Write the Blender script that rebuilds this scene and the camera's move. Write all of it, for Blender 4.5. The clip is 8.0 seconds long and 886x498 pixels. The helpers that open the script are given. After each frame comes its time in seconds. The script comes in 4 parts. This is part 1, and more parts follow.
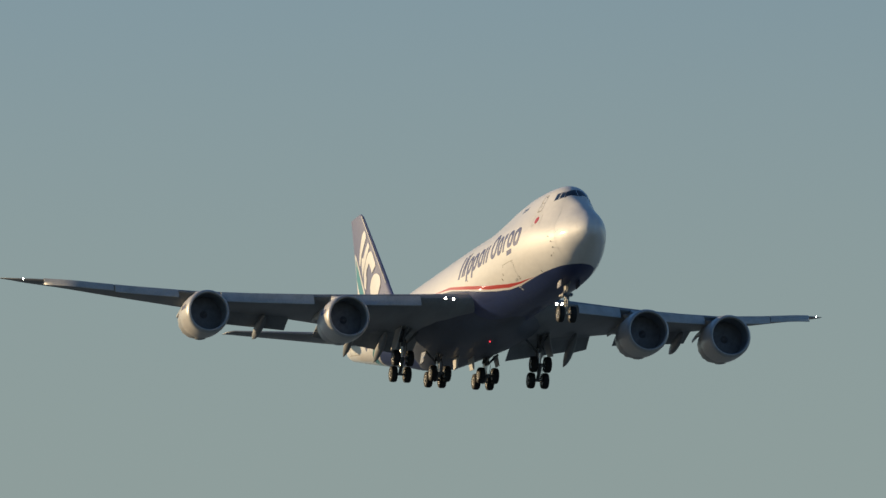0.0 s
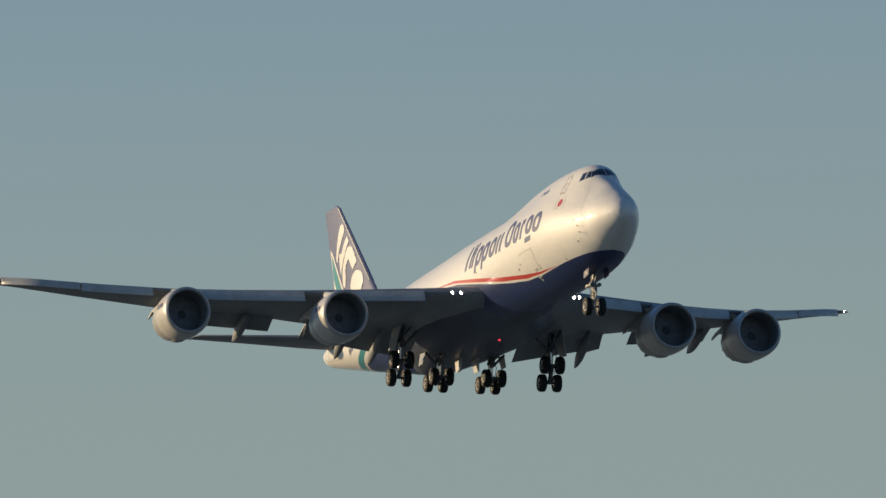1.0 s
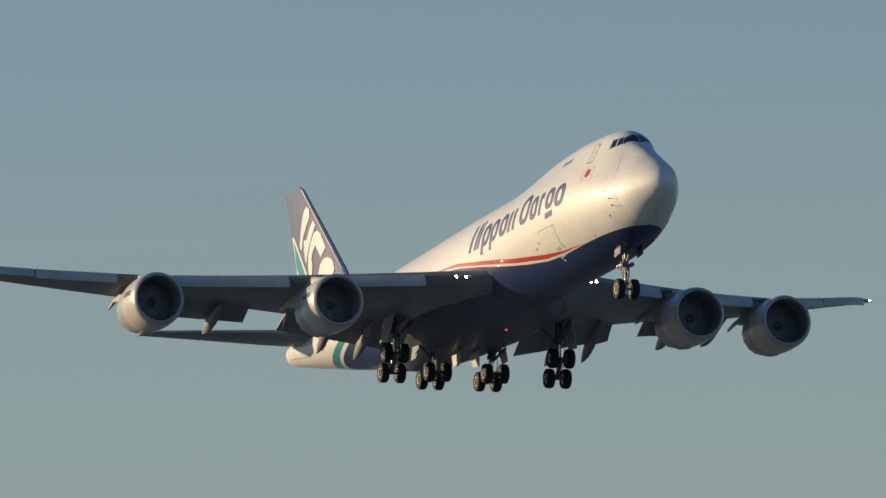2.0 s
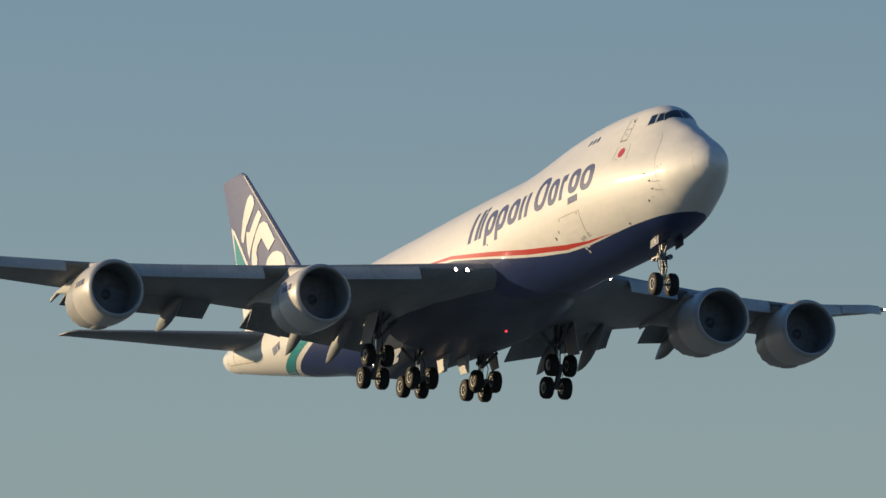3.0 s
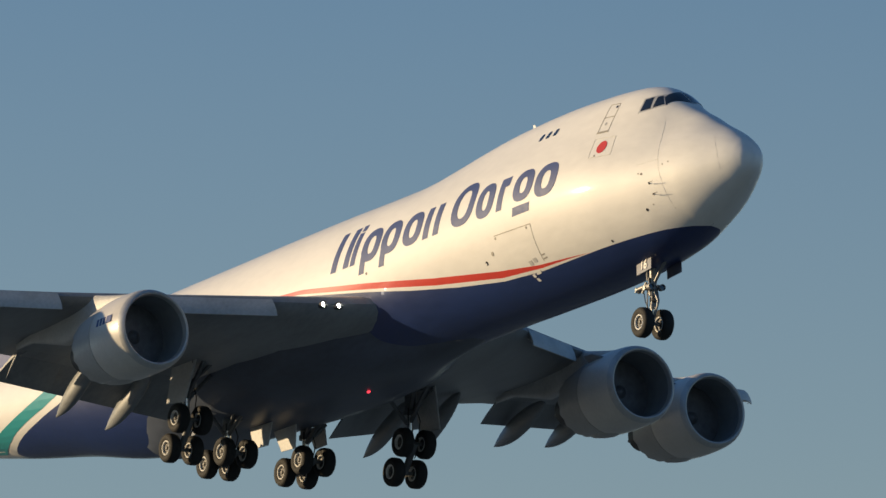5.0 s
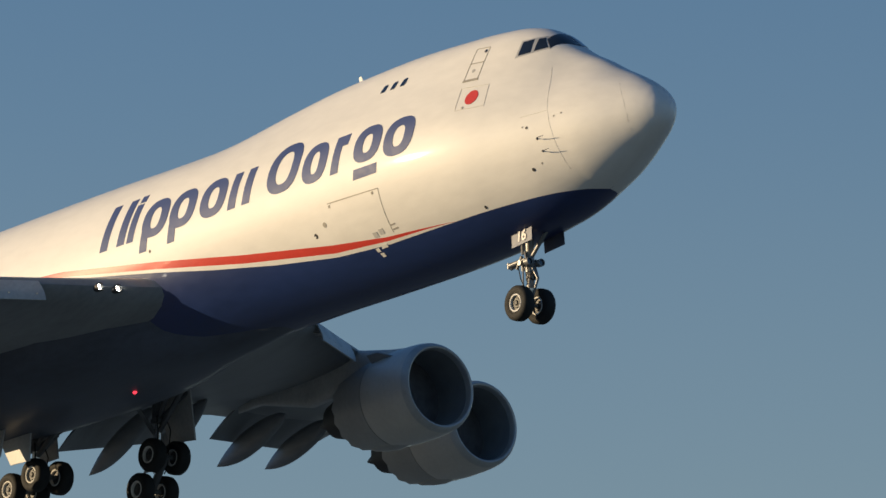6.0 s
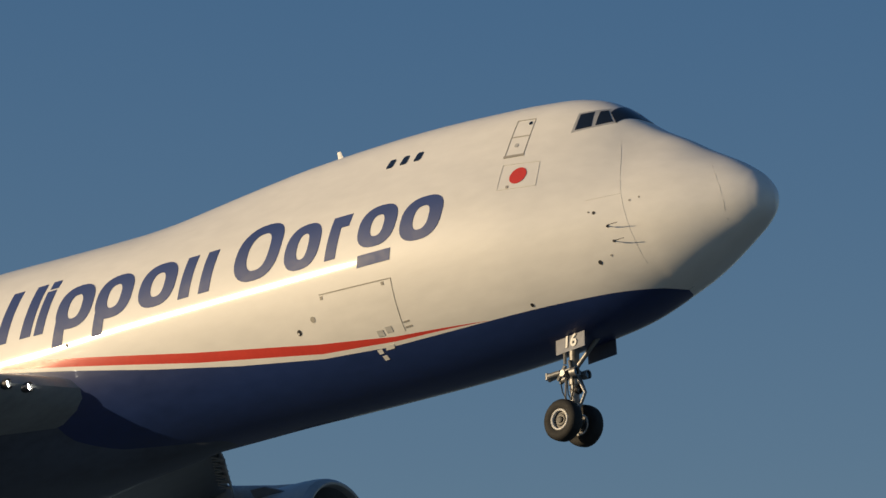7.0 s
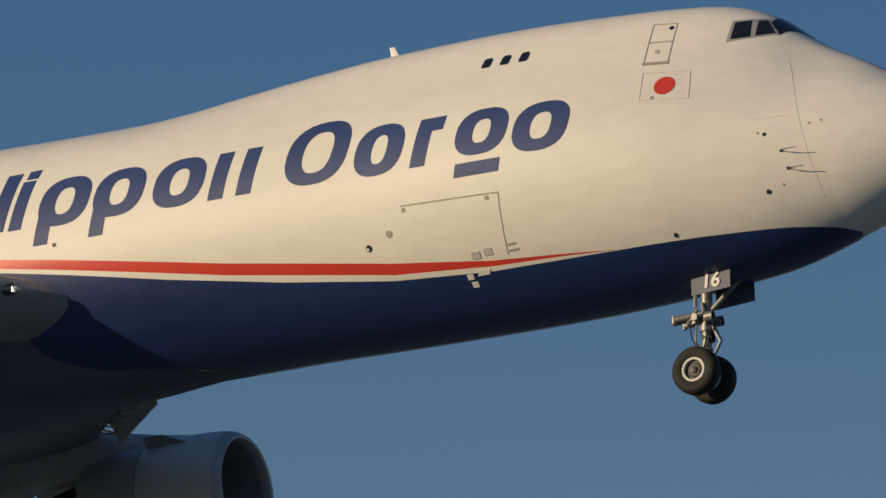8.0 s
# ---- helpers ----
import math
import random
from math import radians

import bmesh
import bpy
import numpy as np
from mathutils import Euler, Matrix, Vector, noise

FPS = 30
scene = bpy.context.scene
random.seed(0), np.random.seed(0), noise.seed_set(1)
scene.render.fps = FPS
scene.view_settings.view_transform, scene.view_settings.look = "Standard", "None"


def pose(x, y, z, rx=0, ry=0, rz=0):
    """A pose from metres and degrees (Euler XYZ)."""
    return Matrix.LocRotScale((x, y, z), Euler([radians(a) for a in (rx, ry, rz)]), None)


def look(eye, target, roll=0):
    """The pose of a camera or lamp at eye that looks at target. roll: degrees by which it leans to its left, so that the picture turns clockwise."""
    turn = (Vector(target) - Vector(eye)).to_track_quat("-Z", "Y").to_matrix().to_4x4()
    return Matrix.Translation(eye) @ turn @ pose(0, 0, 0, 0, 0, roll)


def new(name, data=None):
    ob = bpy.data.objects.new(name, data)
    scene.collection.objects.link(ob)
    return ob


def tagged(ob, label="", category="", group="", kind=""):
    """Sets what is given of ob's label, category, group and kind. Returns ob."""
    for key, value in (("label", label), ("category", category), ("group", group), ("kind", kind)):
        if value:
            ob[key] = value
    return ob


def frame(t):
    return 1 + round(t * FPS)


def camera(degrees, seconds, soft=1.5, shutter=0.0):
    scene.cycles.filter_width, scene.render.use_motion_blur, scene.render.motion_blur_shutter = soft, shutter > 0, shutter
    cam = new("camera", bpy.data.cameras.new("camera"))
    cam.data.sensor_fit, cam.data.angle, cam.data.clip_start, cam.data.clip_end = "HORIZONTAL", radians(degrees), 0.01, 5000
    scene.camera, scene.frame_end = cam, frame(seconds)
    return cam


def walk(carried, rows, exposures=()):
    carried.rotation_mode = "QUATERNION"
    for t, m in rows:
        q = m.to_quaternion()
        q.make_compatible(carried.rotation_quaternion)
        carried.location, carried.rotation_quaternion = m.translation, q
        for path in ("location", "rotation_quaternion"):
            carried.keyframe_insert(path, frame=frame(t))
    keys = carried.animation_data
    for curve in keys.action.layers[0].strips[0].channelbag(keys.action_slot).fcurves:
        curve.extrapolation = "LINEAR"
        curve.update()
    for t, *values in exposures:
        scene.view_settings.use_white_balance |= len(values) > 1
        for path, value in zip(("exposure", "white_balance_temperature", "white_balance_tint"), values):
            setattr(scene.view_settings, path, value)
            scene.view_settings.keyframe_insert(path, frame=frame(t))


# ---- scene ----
# ================= camera =================
EYE = Vector((0.0, 0.0, 1.7))
cam = camera(5.0201, 8.0, soft=1.5)
# seconds, bearing from +y towards +x, elevation, lean (degrees)
AIM = [
    (0.0, -72.9670, 7.3866, 0.838),
    (0.2, -72.5990, 7.4401, 0.712),
    (0.5, -72.1670, 7.5327, 0.375),
    (0.6, -72.0250, 7.5721, 0.304),
    (0.8, -71.6810, 7.6657, 0.021),
    (1.0, -71.1200, 7.7700, -0.099),
    (1.2, -70.3965, 7.8509, -0.330),
    (1.5, -69.6810, 7.9791, -0.550),
    (1.7, -69.3210, 8.0644, -0.680),
    (2.8, -66.7615, 8.5923, 0.061),
    (3.0, -65.8936, 8.7500, 0.180),
    (3.2, -65.0336, 8.9060, 0.060),
    (3.5, -63.8639, 9.1085, 0.410),
    (3.8, -62.8196, 9.2870, 0.620),
    (4.0, -62.0283, 9.4790, 0.530),
    (4.2, -61.0482, 9.6973, 0.650),
    (5.3, -54.1054, 10.9905, -0.120),
    (5.5, -52.4654, 11.2030, -0.458),
    (5.8, -49.9143, 11.4805, -0.648),
    (6.0, -48.1506, 11.6607, -0.805),
    (6.2, -46.1837, 11.9535, -0.681),
    (6.5, -43.2227, 12.7034, -0.696),
    (6.8, -40.2192, 13.3340, -0.295),
    (7.0, -38.0190, 13.5475, -0.215),
    (7.2, -35.3881, 13.6645, 0.130),
    (7.5, -31.2281, 13.8755, 0.283),
    (7.8, -27.1915, 14.1443, 0.795),
    (8.0, -24.5525, 14.2641, 0.842),
]


def aim(bearing, elevation, lean):
    b, e = radians(bearing), radians(elevation)
    way = Vector((math.sin(b) * math.cos(e), math.cos(b) * math.cos(e), math.sin(e)))
    return look(EYE, EYE + way * 100.0, lean)


walk(cam, [(t, aim(b, e, r)) for t, b, e, r in AIM], exposures=[(0.0, 0.09), (1.5, 0.12), (3.5, 0.22), (4.0, 0.26), (5.5, 0.19), (6.5, 0.11), (7.0, -0.13), (7.5, -0.24), (8.0, -0.23)])

# ================= daylight =================
SUN_WAY = Vector((-0.688, -0.705, 0.172)).normalized()
world = bpy.data.worlds.new("sky")
scene.world = world
world.use_nodes = True
wt = world.node_tree
sky = wt.nodes.new("ShaderNodeTexSky")
sky.sky_type = "NISHITA"
sky.sun_disc = False
sky.sun_elevation = math.asin(SUN_WAY.z)
sky.sun_rotation = math.atan2(SUN_WAY.x, SUN_WAY.y) % (2 * math.pi)
sky.altitude = 0.0
sky.air_density, sky.dust_density, sky.ozone_density = 1.0, 0.2, 4.5
clear = wt.nodes["Background"]
clear.inputs["Strength"].default_value = 0.095
wt.links.new(sky.outputs[0], clear.inputs["Color"])
# evening haze that lies along the whole horizon and thins out upwards
haze = wt.nodes.new("ShaderNodeBackground")
haze.inputs["Color"].default_value = (0.258, 0.318, 0.305, 1)
where = wt.nodes.new("ShaderNodeTexCoord")
split = wt.nodes.new("ShaderNodeSeparateXYZ")
thin = wt.nodes.new("ShaderNodeValToRGB")
thin.color_ramp.interpolation = "B_SPLINE"
thin.color_ramp.elements[0].position, thin.color_ramp.elements[0].color = 0.08, (1, 1, 1, 1)
thin.color_ramp.elements[1].position, thin.color_ramp.elements[1].color = 0.30, (0, 0, 0, 1)
for at, v in ((0.105, 0.97), (0.130, 0.88), (0.155, 0.64), (0.175, 0.49), (0.195, 0.36), (0.215, 0.23), (0.240, 0.11), (0.265, 0.03)):
    thin.color_ramp.elements.new(at).color = (v, v, v, 1)
both = wt.nodes.new("ShaderNodeMixShader")
wt.links.new(where.outputs["Generated"], split.inputs[0])
wt.links.new(split.outputs["Z"], thin.inputs["Fac"])
wt.links.new(thin.outputs["Color"], both.inputs["Fac"])
wt.links.new(clear.outputs[0], both.inputs[1])
wt.links.new(haze.outputs[0], both.inputs[2])
wt.links.new(both.outputs[0], wt.nodes["World Output"].inputs["Surface"])
sun = new("sun", bpy.data.lights.new("sun", "SUN"))
sun.data.energy, sun.data.angle, sun.data.color = 4.4, radians(0.53), (1.0, 0.75, 0.44)
sun.matrix_world = look(SUN_WAY * 500, (0, 0, 0))


# ================= materials =================
def material(name, base, rough, metal=0.0, coat=0.0, vary=0.06, scale=0.6, grime=0.0, streak=1.0, bump=0.0, glow=None, power=0.0):
    m = bpy.data.materials.new(name)
    m.use_nodes = True
    nt = m.node_tree
    sh = nt.nodes["Principled BSDF"]
    sh.inputs["Roughness"].default_value, sh.inputs["Metallic"].default_value = rough, metal
    sh.inputs["Coat Weight"].default_value, sh.inputs["Coat Roughness"].default_value = coat, 0.07
    if glow:
        sh.inputs["Emission Color"].default_value, sh.inputs["Emission Strength"].default_value = (*glow, 1), power
    tc = nt.nodes.new("ShaderNodeTexCoord")
    mp = nt.nodes.new("ShaderNodeMapping")
    mp.inputs["Scale"].default_value = (streak, 1, 1)
    nt.links.new(tc.outputs["Object"], mp.inputs["Vector"])
    big, small = nt.nodes.new("ShaderNodeTexNoise"), nt.nodes.new("ShaderNodeTexNoise")
    big.inputs["Scale"].default_value, small.inputs["Scale"].default_value = scale, scale * 9
    big.inputs["Detail"].default_value = small.inputs["Detail"].default_value = 6
    for n in (big, small):
        nt.links.new(mp.outputs[0], n.inputs["Vector"])
    add = nt.nodes.new("ShaderNodeMix")
    add.data_type = "FLOAT"
    add.inputs["Factor"].default_value = 0.4
    nt.links.new(big.outputs["Fac"], add.inputs["A"])
    nt.links.new(small.outputs["Fac"], add.inputs["B"])
    ramp = nt.nodes.new("ShaderNodeValToRGB")
    lo, hi = 1 - vary * 2 - grime, 1 + vary
    ramp.color_ramp.elements[0].position, ramp.color_ramp.elements[1].position = 0.32, 0.62
    ramp.color_ramp.elements[0].color = (*[c * lo for c in base], 1)
    ramp.color_ramp.elements[1].color = (*[min(1, c * hi) for c in base], 1)
    nt.links.new(add.outputs["Result"], ramp.inputs["Fac"])
    nt.links.new(ramp.outputs["Color"], sh.inputs["Base Color"])
    mr = nt.nodes.new("ShaderNodeMapRange")
    mr.inputs["To Min"].default_value, mr.inputs["To Max"].default_value = rough * 0.85, min(1, rough * 1.25)
    nt.links.new(small.outputs["Fac"], mr.inputs["Value"])
    nt.links.new(mr.outputs[0], sh.inputs["Roughness"])
    if bump:
        bp = nt.nodes.new("ShaderNodeBump")
        bp.inputs["Strength"].default_value, bp.inputs["Distance"].default_value = bump, 0.02
        nt.links.new(small.outputs["Fac"], bp.inputs["Height"])
        nt.links.new(bp.outputs[0], sh.inputs["Normal"])
    return m


WHITE = material("white_paint", (0.78, 0.77, 0.74), 0.50, coat=0.48, vary=0.04, scale=0.35, streak=0.4)
BLUE = material("blue_paint", (0.010, 0.029, 0.125), 0.42, coat=0.20, vary=0.10, scale=0.4, streak=0.5)
LETTER = material("letter_blue_paint", (0.024, 0.053, 0.19), 0.55, coat=0.04, vary=0.05)
RED = material("red_paint", (0.62, 0.055, 0.035), 0.34, coat=0.5, vary=0.05)
TEAL = material("teal_paint", (0.03, 0.30, 0.32), 0.30, coat=0.5, vary=0.05)
GREY = material("wing_grey_paint", (0.25, 0.265, 0.28), 0.42, vary=0.08, scale=0.7, grime=0.12, streak=0.25)
LIGHTGREY = material("light_grey_paint", (0.50, 0.50, 0.49), 0.40, vary=0.08, scale=0.8, grime=0.08)
COWL = material("nacelle_paint", (0.62, 0.60, 0.56), 0.34, coat=0.3, vary=0.05, scale=0.7)
SLEEVE = material("reverser_sleeve_paint", (0.42, 0.42, 0.41), 0.40, coat=0.2, vary=0.06, scale=0.7, grime=0.05)
METAL = material("bare_aluminium", (0.54, 0.54, 0.53), 0.46, metal=0.45, vary=0.08)
DARK = material("dark_metal", (0.05, 0.05, 0.055), 0.5, metal=0.6, vary=0.2)
STEEL = material("gear_steel", (0.30, 0.30, 0.30), 0.45, metal=0.5, vary=0.12, scale=3, grime=0.2)
RUBBER = material("tyre_rubber", (0.013, 0.013, 0.013), 0.75, vary=0.2, scale=4, bump=0.2)
# darker copy of the gear steel: shade beneath the wings put into its colour
GEAR = material("main_gear_shaded", (0.15, 0.155, 0.16), 0.5, metal=0.2, vary=0.12, scale=3, grime=0.2)
HUB = material("wheel_rim_paint", (0.78, 0.77, 0.74), 0.4, vary=0.1, scale=4)
DUCT = material("inlet_liner", (0.24, 0.25, 0.26), 0.6, vary=0.08, scale=2)
BLADES = material("fan_titanium", (0.13, 0.13, 0.14), 0.5, metal=0.4, vary=0.15, scale=3)
HUBDARK = material("brake_dark_steel", (0.06, 0.06, 0.06), 0.5, metal=0.3, vary=0.2, scale=5)
GLASS = material("cockpit_glass", (0.012, 0.016, 0.022), 0.06, coat=1.0, vary=0.1)
FAINT = material("faint_seam", (0.68, 0.665, 0.62), 0.7, vary=0.1)
SEAM = material("panel_seam", (0.36, 0.34, 0.30), 0.7, vary=0.1)
LAMP = material("landing_lamp", (0.9, 0.9, 0.85), 0.2, glow=(1.0, 0.90, 0.74), power=30)
BEACON = material("beacon_lamp", (0.6, 0.02, 0.02), 0.2, glow=(1.0, 0.05, 0.08), power=1.5)
DOORBLUE = material("door_blue_grey_paint", (0.09, 0.11, 0.17), 0.48, coat=0.15, vary=0.08)
CHROME = material("chromed_piston", (0.86, 0.86, 0.85), 0.27, metal=1.0, vary=0.03, scale=5)
FAIRING = material("fairing_slate_paint", (0.075, 0.092, 0.130), 0.5, coat=0.10, vary=0.12, scale=0.5, grime=0.08, streak=0.4)
# blue-green tint given to the unseen ground so its bounce cools the undersides
COOL_GROUND = material("bounce_tinted_ground", (0.115, 0.165, 0.185), 0.95, vary=0.25, scale=0.05, grime=0.1)


# ================= helpers for meshes =================
def mesh_of(verts, faces, smooth=True, angle=None):
    me = bpy.data.meshes.new("mesh")
    me.from_pydata([tuple(v) for v in verts], [], faces)
    bm = bmesh.new()
    bm.from_mesh(me)
    bmesh.ops.recalc_face_normals(bm, faces=bm.faces)
    for f in bm.faces:
        f.smooth = smooth
    if smooth:
        for e in bm.edges:
            if len(e.link_faces) == 2 and e.calc_face_angle(0) > radians(angle or 40):
                e.smooth = False
    bm.to_mesh(me)
    bm.free()
    me.update()
    return me


def part(name, me, mat, parent, label=""):
    ob = new(name, me)
    ob.parent = parent
    if not me.materials:
        for m in (mat if isinstance(mat, (list, tuple)) else [mat]):
            me.materials.append(m)
    me.name = name
    if label:
        ob["label"] = label
    return ob


def loft(rings, cap0=True, cap1=True, closed=True):
    n = len(rings[0])
    verts = [p for r in rings for p in r]
    faces = []
    for i in range(len(rings) - 1):
        for j in range(n if closed else n - 1):
            k = (j + 1) % n
            faces.append((i * n + j, i * n + k, (i + 1) * n + k, (i + 1) * n + j))
    if cap0:
        faces.append(tuple(range(n))[::-1])
    if cap1:
        faces.append(tuple(range((len(rings) - 1) * n, len(rings) * n)))
    return verts, faces


def lathe(profile, axis_x=True, seg=48, centre=(0, 0, 0)):
    """Profile rows (along, radius) turned about the x axis (or the y axis)."""
    rings = []
    for a, r in profile:
        ring = []
        for j in range(seg):
            t = 2 * math.pi * j / seg
            u, v = r * math.cos(t), r * math.sin(t)
            ring.append((centre[0] + a, centre[1] + u, centre[2] + v) if axis_x else (centre[0] + u, centre[1] + a, centre[2] + v))
        rings.append(ring)
    return loft(rings, profile[0][1] < 0.15, profile[-1][1] < 0.15)


def tube(path, radius, seg=12):
    rings = []
    pts = [Vector(p) for p in path]
    for i, p in enumerate(pts):
        d = (pts[min(i + 1, len(pts) - 1)] - pts[max(i - 1, 0)]).normalized()
        a = d.orthogonal().normalized()
        b = d.cross(a)
        r = radius[i] if isinstance(radius, (list, tuple)) else radius
        rings.append([p + (a * math.cos(2 * math.pi * j / seg) + b * math.sin(2 * math.pi * j / seg)) * r for j in range(seg)])
    return loft(rings)


def join(*pieces):
    verts, faces = [], []
    for v, f in pieces:
        k = len(verts)
        verts += list(v)
        faces += [tuple(i + k for i in q) for q in f]
    return verts, faces


def slab(corners, thick):
    """A plate from four corners, thickened along its normal on both sides."""
    c = [Vector(p) for p in corners]
    n = (c[1] - c[0]).cross(c[-1] - c[0]).normalized() * thick / 2
    k = len(c)
    verts = [p + n for p in c] + [p - n for p in c]
    faces = [tuple(range(k)), tuple(range(k, 2 * k))[::-1]] + [(i, i + k, (i + 1) % k + k, (i + 1) % k) for i in range(k)]
    return verts, faces


def box(x0, x1, y0, y1, z0, z1, b=0.02):
    rings = []
    for z, s in ((z0, b), (z0 + b, 0), (z1 - b, 0), (z1, b)):
        rings.append([(x0 + s, y0 + s, z), (x1 - s, y0 + s, z), (x1 - s, y1 - s, z), (x0 + s, y1 - s, z)])
    return loft(rings)


def mirror(piece):
    v, f = piece
    return [(p[0], -p[1], p[2]) for p in v], [tuple(q[::-1]) for q in f]


# ================= ground =================
def ground_sheet():
    n = 24
    verts, faces = [], []
    for i in range(n + 1):
        for j in range(n + 1):
            x, y = -4500 + 9000 * i / n, -4500 + 9000 * j / n
            near = math.hypot(x, y) < 300
            verts.append((x, y, 0.0 if near else 0.8 * noise.noise(Vector((x, y, 0)) * 0.002) - 0.4))
    for i in range(n):
        for j in range(n):
            a = i * (n + 1) + j
            faces.append((a, a + n + 1, a + n + 2, a + 1))
    ob = new("ground", mesh_of(verts, faces))
    ob.data.materials.append(COOL_GROUND)
    tagged(ob, "flat unseen ground below the flight path, tinted blue-green to cool its bounced light", "ground", kind="structure")


ground_sheet()

# ================= airplane =================
# Its own space: x forward from the nose tip, y to its left wing, z up from the fuselage axis.
airplane = new("cargo_airplane")
airplane.empty_display_size = 5
tagged(airplane, "white and blue four-engined cargo jumbo jet landing with gear down", "airplane")

# station: aft of the nose, middle height, half width, belly, crown, radius of the upper lobe
HULL = np.array([
    (0.02, -0.66, 0.03, -0.80, -0.63, 0.02),
    (0.06, -0.65, 0.18, -0.95, -0.47, 0.12),
    (0.12, -0.64, 0.315, -1.09, -0.34, 0.22),
    (0.234, -0.64, 0.47, -1.23, -0.165, 0.32),
    (0.437, -0.64, 0.645, -1.39, 0.072, 0.443),
    (0.743, -0.655, 0.84, -1.59, 0.315, 0.545),
    (1.15, -0.67, 1.045, -1.80, 0.59, 0.63),
    (1.608, -0.69, 1.24, -2.04, 0.86, 0.69),
    (2.168, -0.70, 1.47, -2.32, 1.165, 0.76),
    (2.98, -0.69, 1.74, -2.68, 1.65, 0.87),
    (4.00, -0.65, 2.00, -3.02, 2.21, 0.94),
    (4.60, -0.64, 2.15, -3.20, 2.625, 0.99),
    (5.20, -0.62, 2.30, -3.35, 3.11, 1.10),
    (5.90, -0.58, 2.46, -3.47, 3.50, 1.285),
    (6.60, -0.53, 2.61, -3.54, 3.725, 1.45),
    (8.00, -0.44, 2.89, -3.66, 3.92, 1.73),
    (10.0, -0.33, 3.13, -3.76, 4.05, 1.915),
    (12.5, -0.23, 3.26, -3.80, 4.14, 1.985),
    (15.0, -0.185, 3.27, -3.785, 4.115, 1.995),
    (17.0, -0.18, 3.25, -3.76, 4.04, 2.05),
    (19.0, -0.18, 3.25, -3.72, 3.88, 2.15),
    (21.0, -0.18, 3.25, -3.72, 3.68, 2.30),
    (22.5, -0.18, 3.25, -3.72, 3.52, 2.50),
    (23.6, -0.18, 3.25, -3.72, 3.44, 2.70),
    (25.0, -0.18, 3.25, -3.72, 3.43, 2.88),
    (29.0, -0.18, 3.25, -3.72, 3.50, 2.90),
    (40.0, -0.18, 3.25, -3.72, 3.53, 2.92),
    (46.0, -0.16, 3.25, -3.66, 3.53, 2.92),
    (50.0, -0.02, 3.18, -3.10, 3.53, 2.82),
    (54.8, 0.35, 2.92, -2.05, 3.52, 2.52),
    (60.0, 0.90, 2.46, -1.10, 3.50, 2.10),
    (65.0, 1.52, 1.92, -0.10, 3.46, 1.60),
    (69.0, 2.00, 1.42, 0.72, 3.42, 1.20),
    (72.0, 2.36, 0.98, 1.36, 3.35, 0.85),
    (73.4, 2.52, 0.76, 1.66, 3.22, 0.66),
    (73.9, 2.55, 0.68, 1.82, 3.12, 0.60),
])


def hull_at(s):
    """The fuselage's figures at a station, smoothly between the rows."""
    i = int(np.clip(np.searchsorted(HULL[:, 0], s) - 1, 0, len(HULL) - 2))
    h = HULL[i + 1, 0] - HULL[i, 0]
    u = min(1.0, max(0.0, (s - HULL[i, 0]) / h))

    def slope(k):
        if k == 0 or k == len(HULL) - 1:
            a, b = (0, 1) if k == 0 else (k - 1, k)
            return (HULL[b] - HULL[a]) / (HULL[b, 0] - HULL[a, 0])
        d0 = (HULL[k] - HULL[k - 1]) / (HULL[k, 0] - HULL[k - 1, 0])
        d1 = (HULL[k + 1] - HULL[k]) / (HULL[k + 1, 0] - HULL[k, 0])
        w0, w1 = HULL[k + 1, 0] - HULL[k, 0], HULL[k, 0] - HULL[k - 1, 0]
        return (d0 * w0 + d1 * w1) / (w0 + w1)

    p, q, m0, m1 = HULL[i], HULL[i + 1], slope(i) * h, slope(i + 1) * h
    return (2 * u**3 - 3 * u**2 + 1) * p + (u**3 - 2 * u**2 + u) * m0 + (3 * u**2 - 2 * u**3) * q + (u**3 - u**2) * m1


PHI = np.linspace(0, math.pi, 241)


def half_section(s):
    """Right half of the cross-section from crown to keel: rows of (half breadth, z)."""
    _, m, w, b, c, ru = hull_at(max(s, 0.02))
    h1 = (c - m) + (min(c - m, 1.085 * w) - (c - m)) * min(1.0, max(0.0, (s - 1.2) / 3.0))
    sn, cs = np.sin(PHI), np.cos(PHI)
    hv = np.where(cs >= 0, h1, m - b)
    root = np.sqrt((w * sn) ** 2 + (hv * cs) ** 2)
    y1, z1, s1 = w * w * sn / root, m + hv * hv * cs / root, root + m * cs
    y2, z2, s2 = ru * sn, c - ru + ru * cs, ru + (c - ru) * cs
    k = 1 / (1 + np.exp(-np.clip((s2 - s1) / (0.033 * w + 0.001), -40, 40)))
    k = np.where(cs >= 0, k, k[120] * np.clip(1 + cs * 6, 0, 1))
    return np.stack([y1 * (1 - k) + y2 * k, z1 * (1 - k) + z2 * k], 1)


def breadth(s, z):
    """Half breadth of the fuselage at a station and height."""
    sec = half_section(s)
    return float(np.interp(-z, -sec[:, 1], sec[:, 0]))


def edge_curve(rows):
    rows = np.array(rows)
    return lambda s: float(np.interp(s, rows[:, 0], rows[:, 1]))


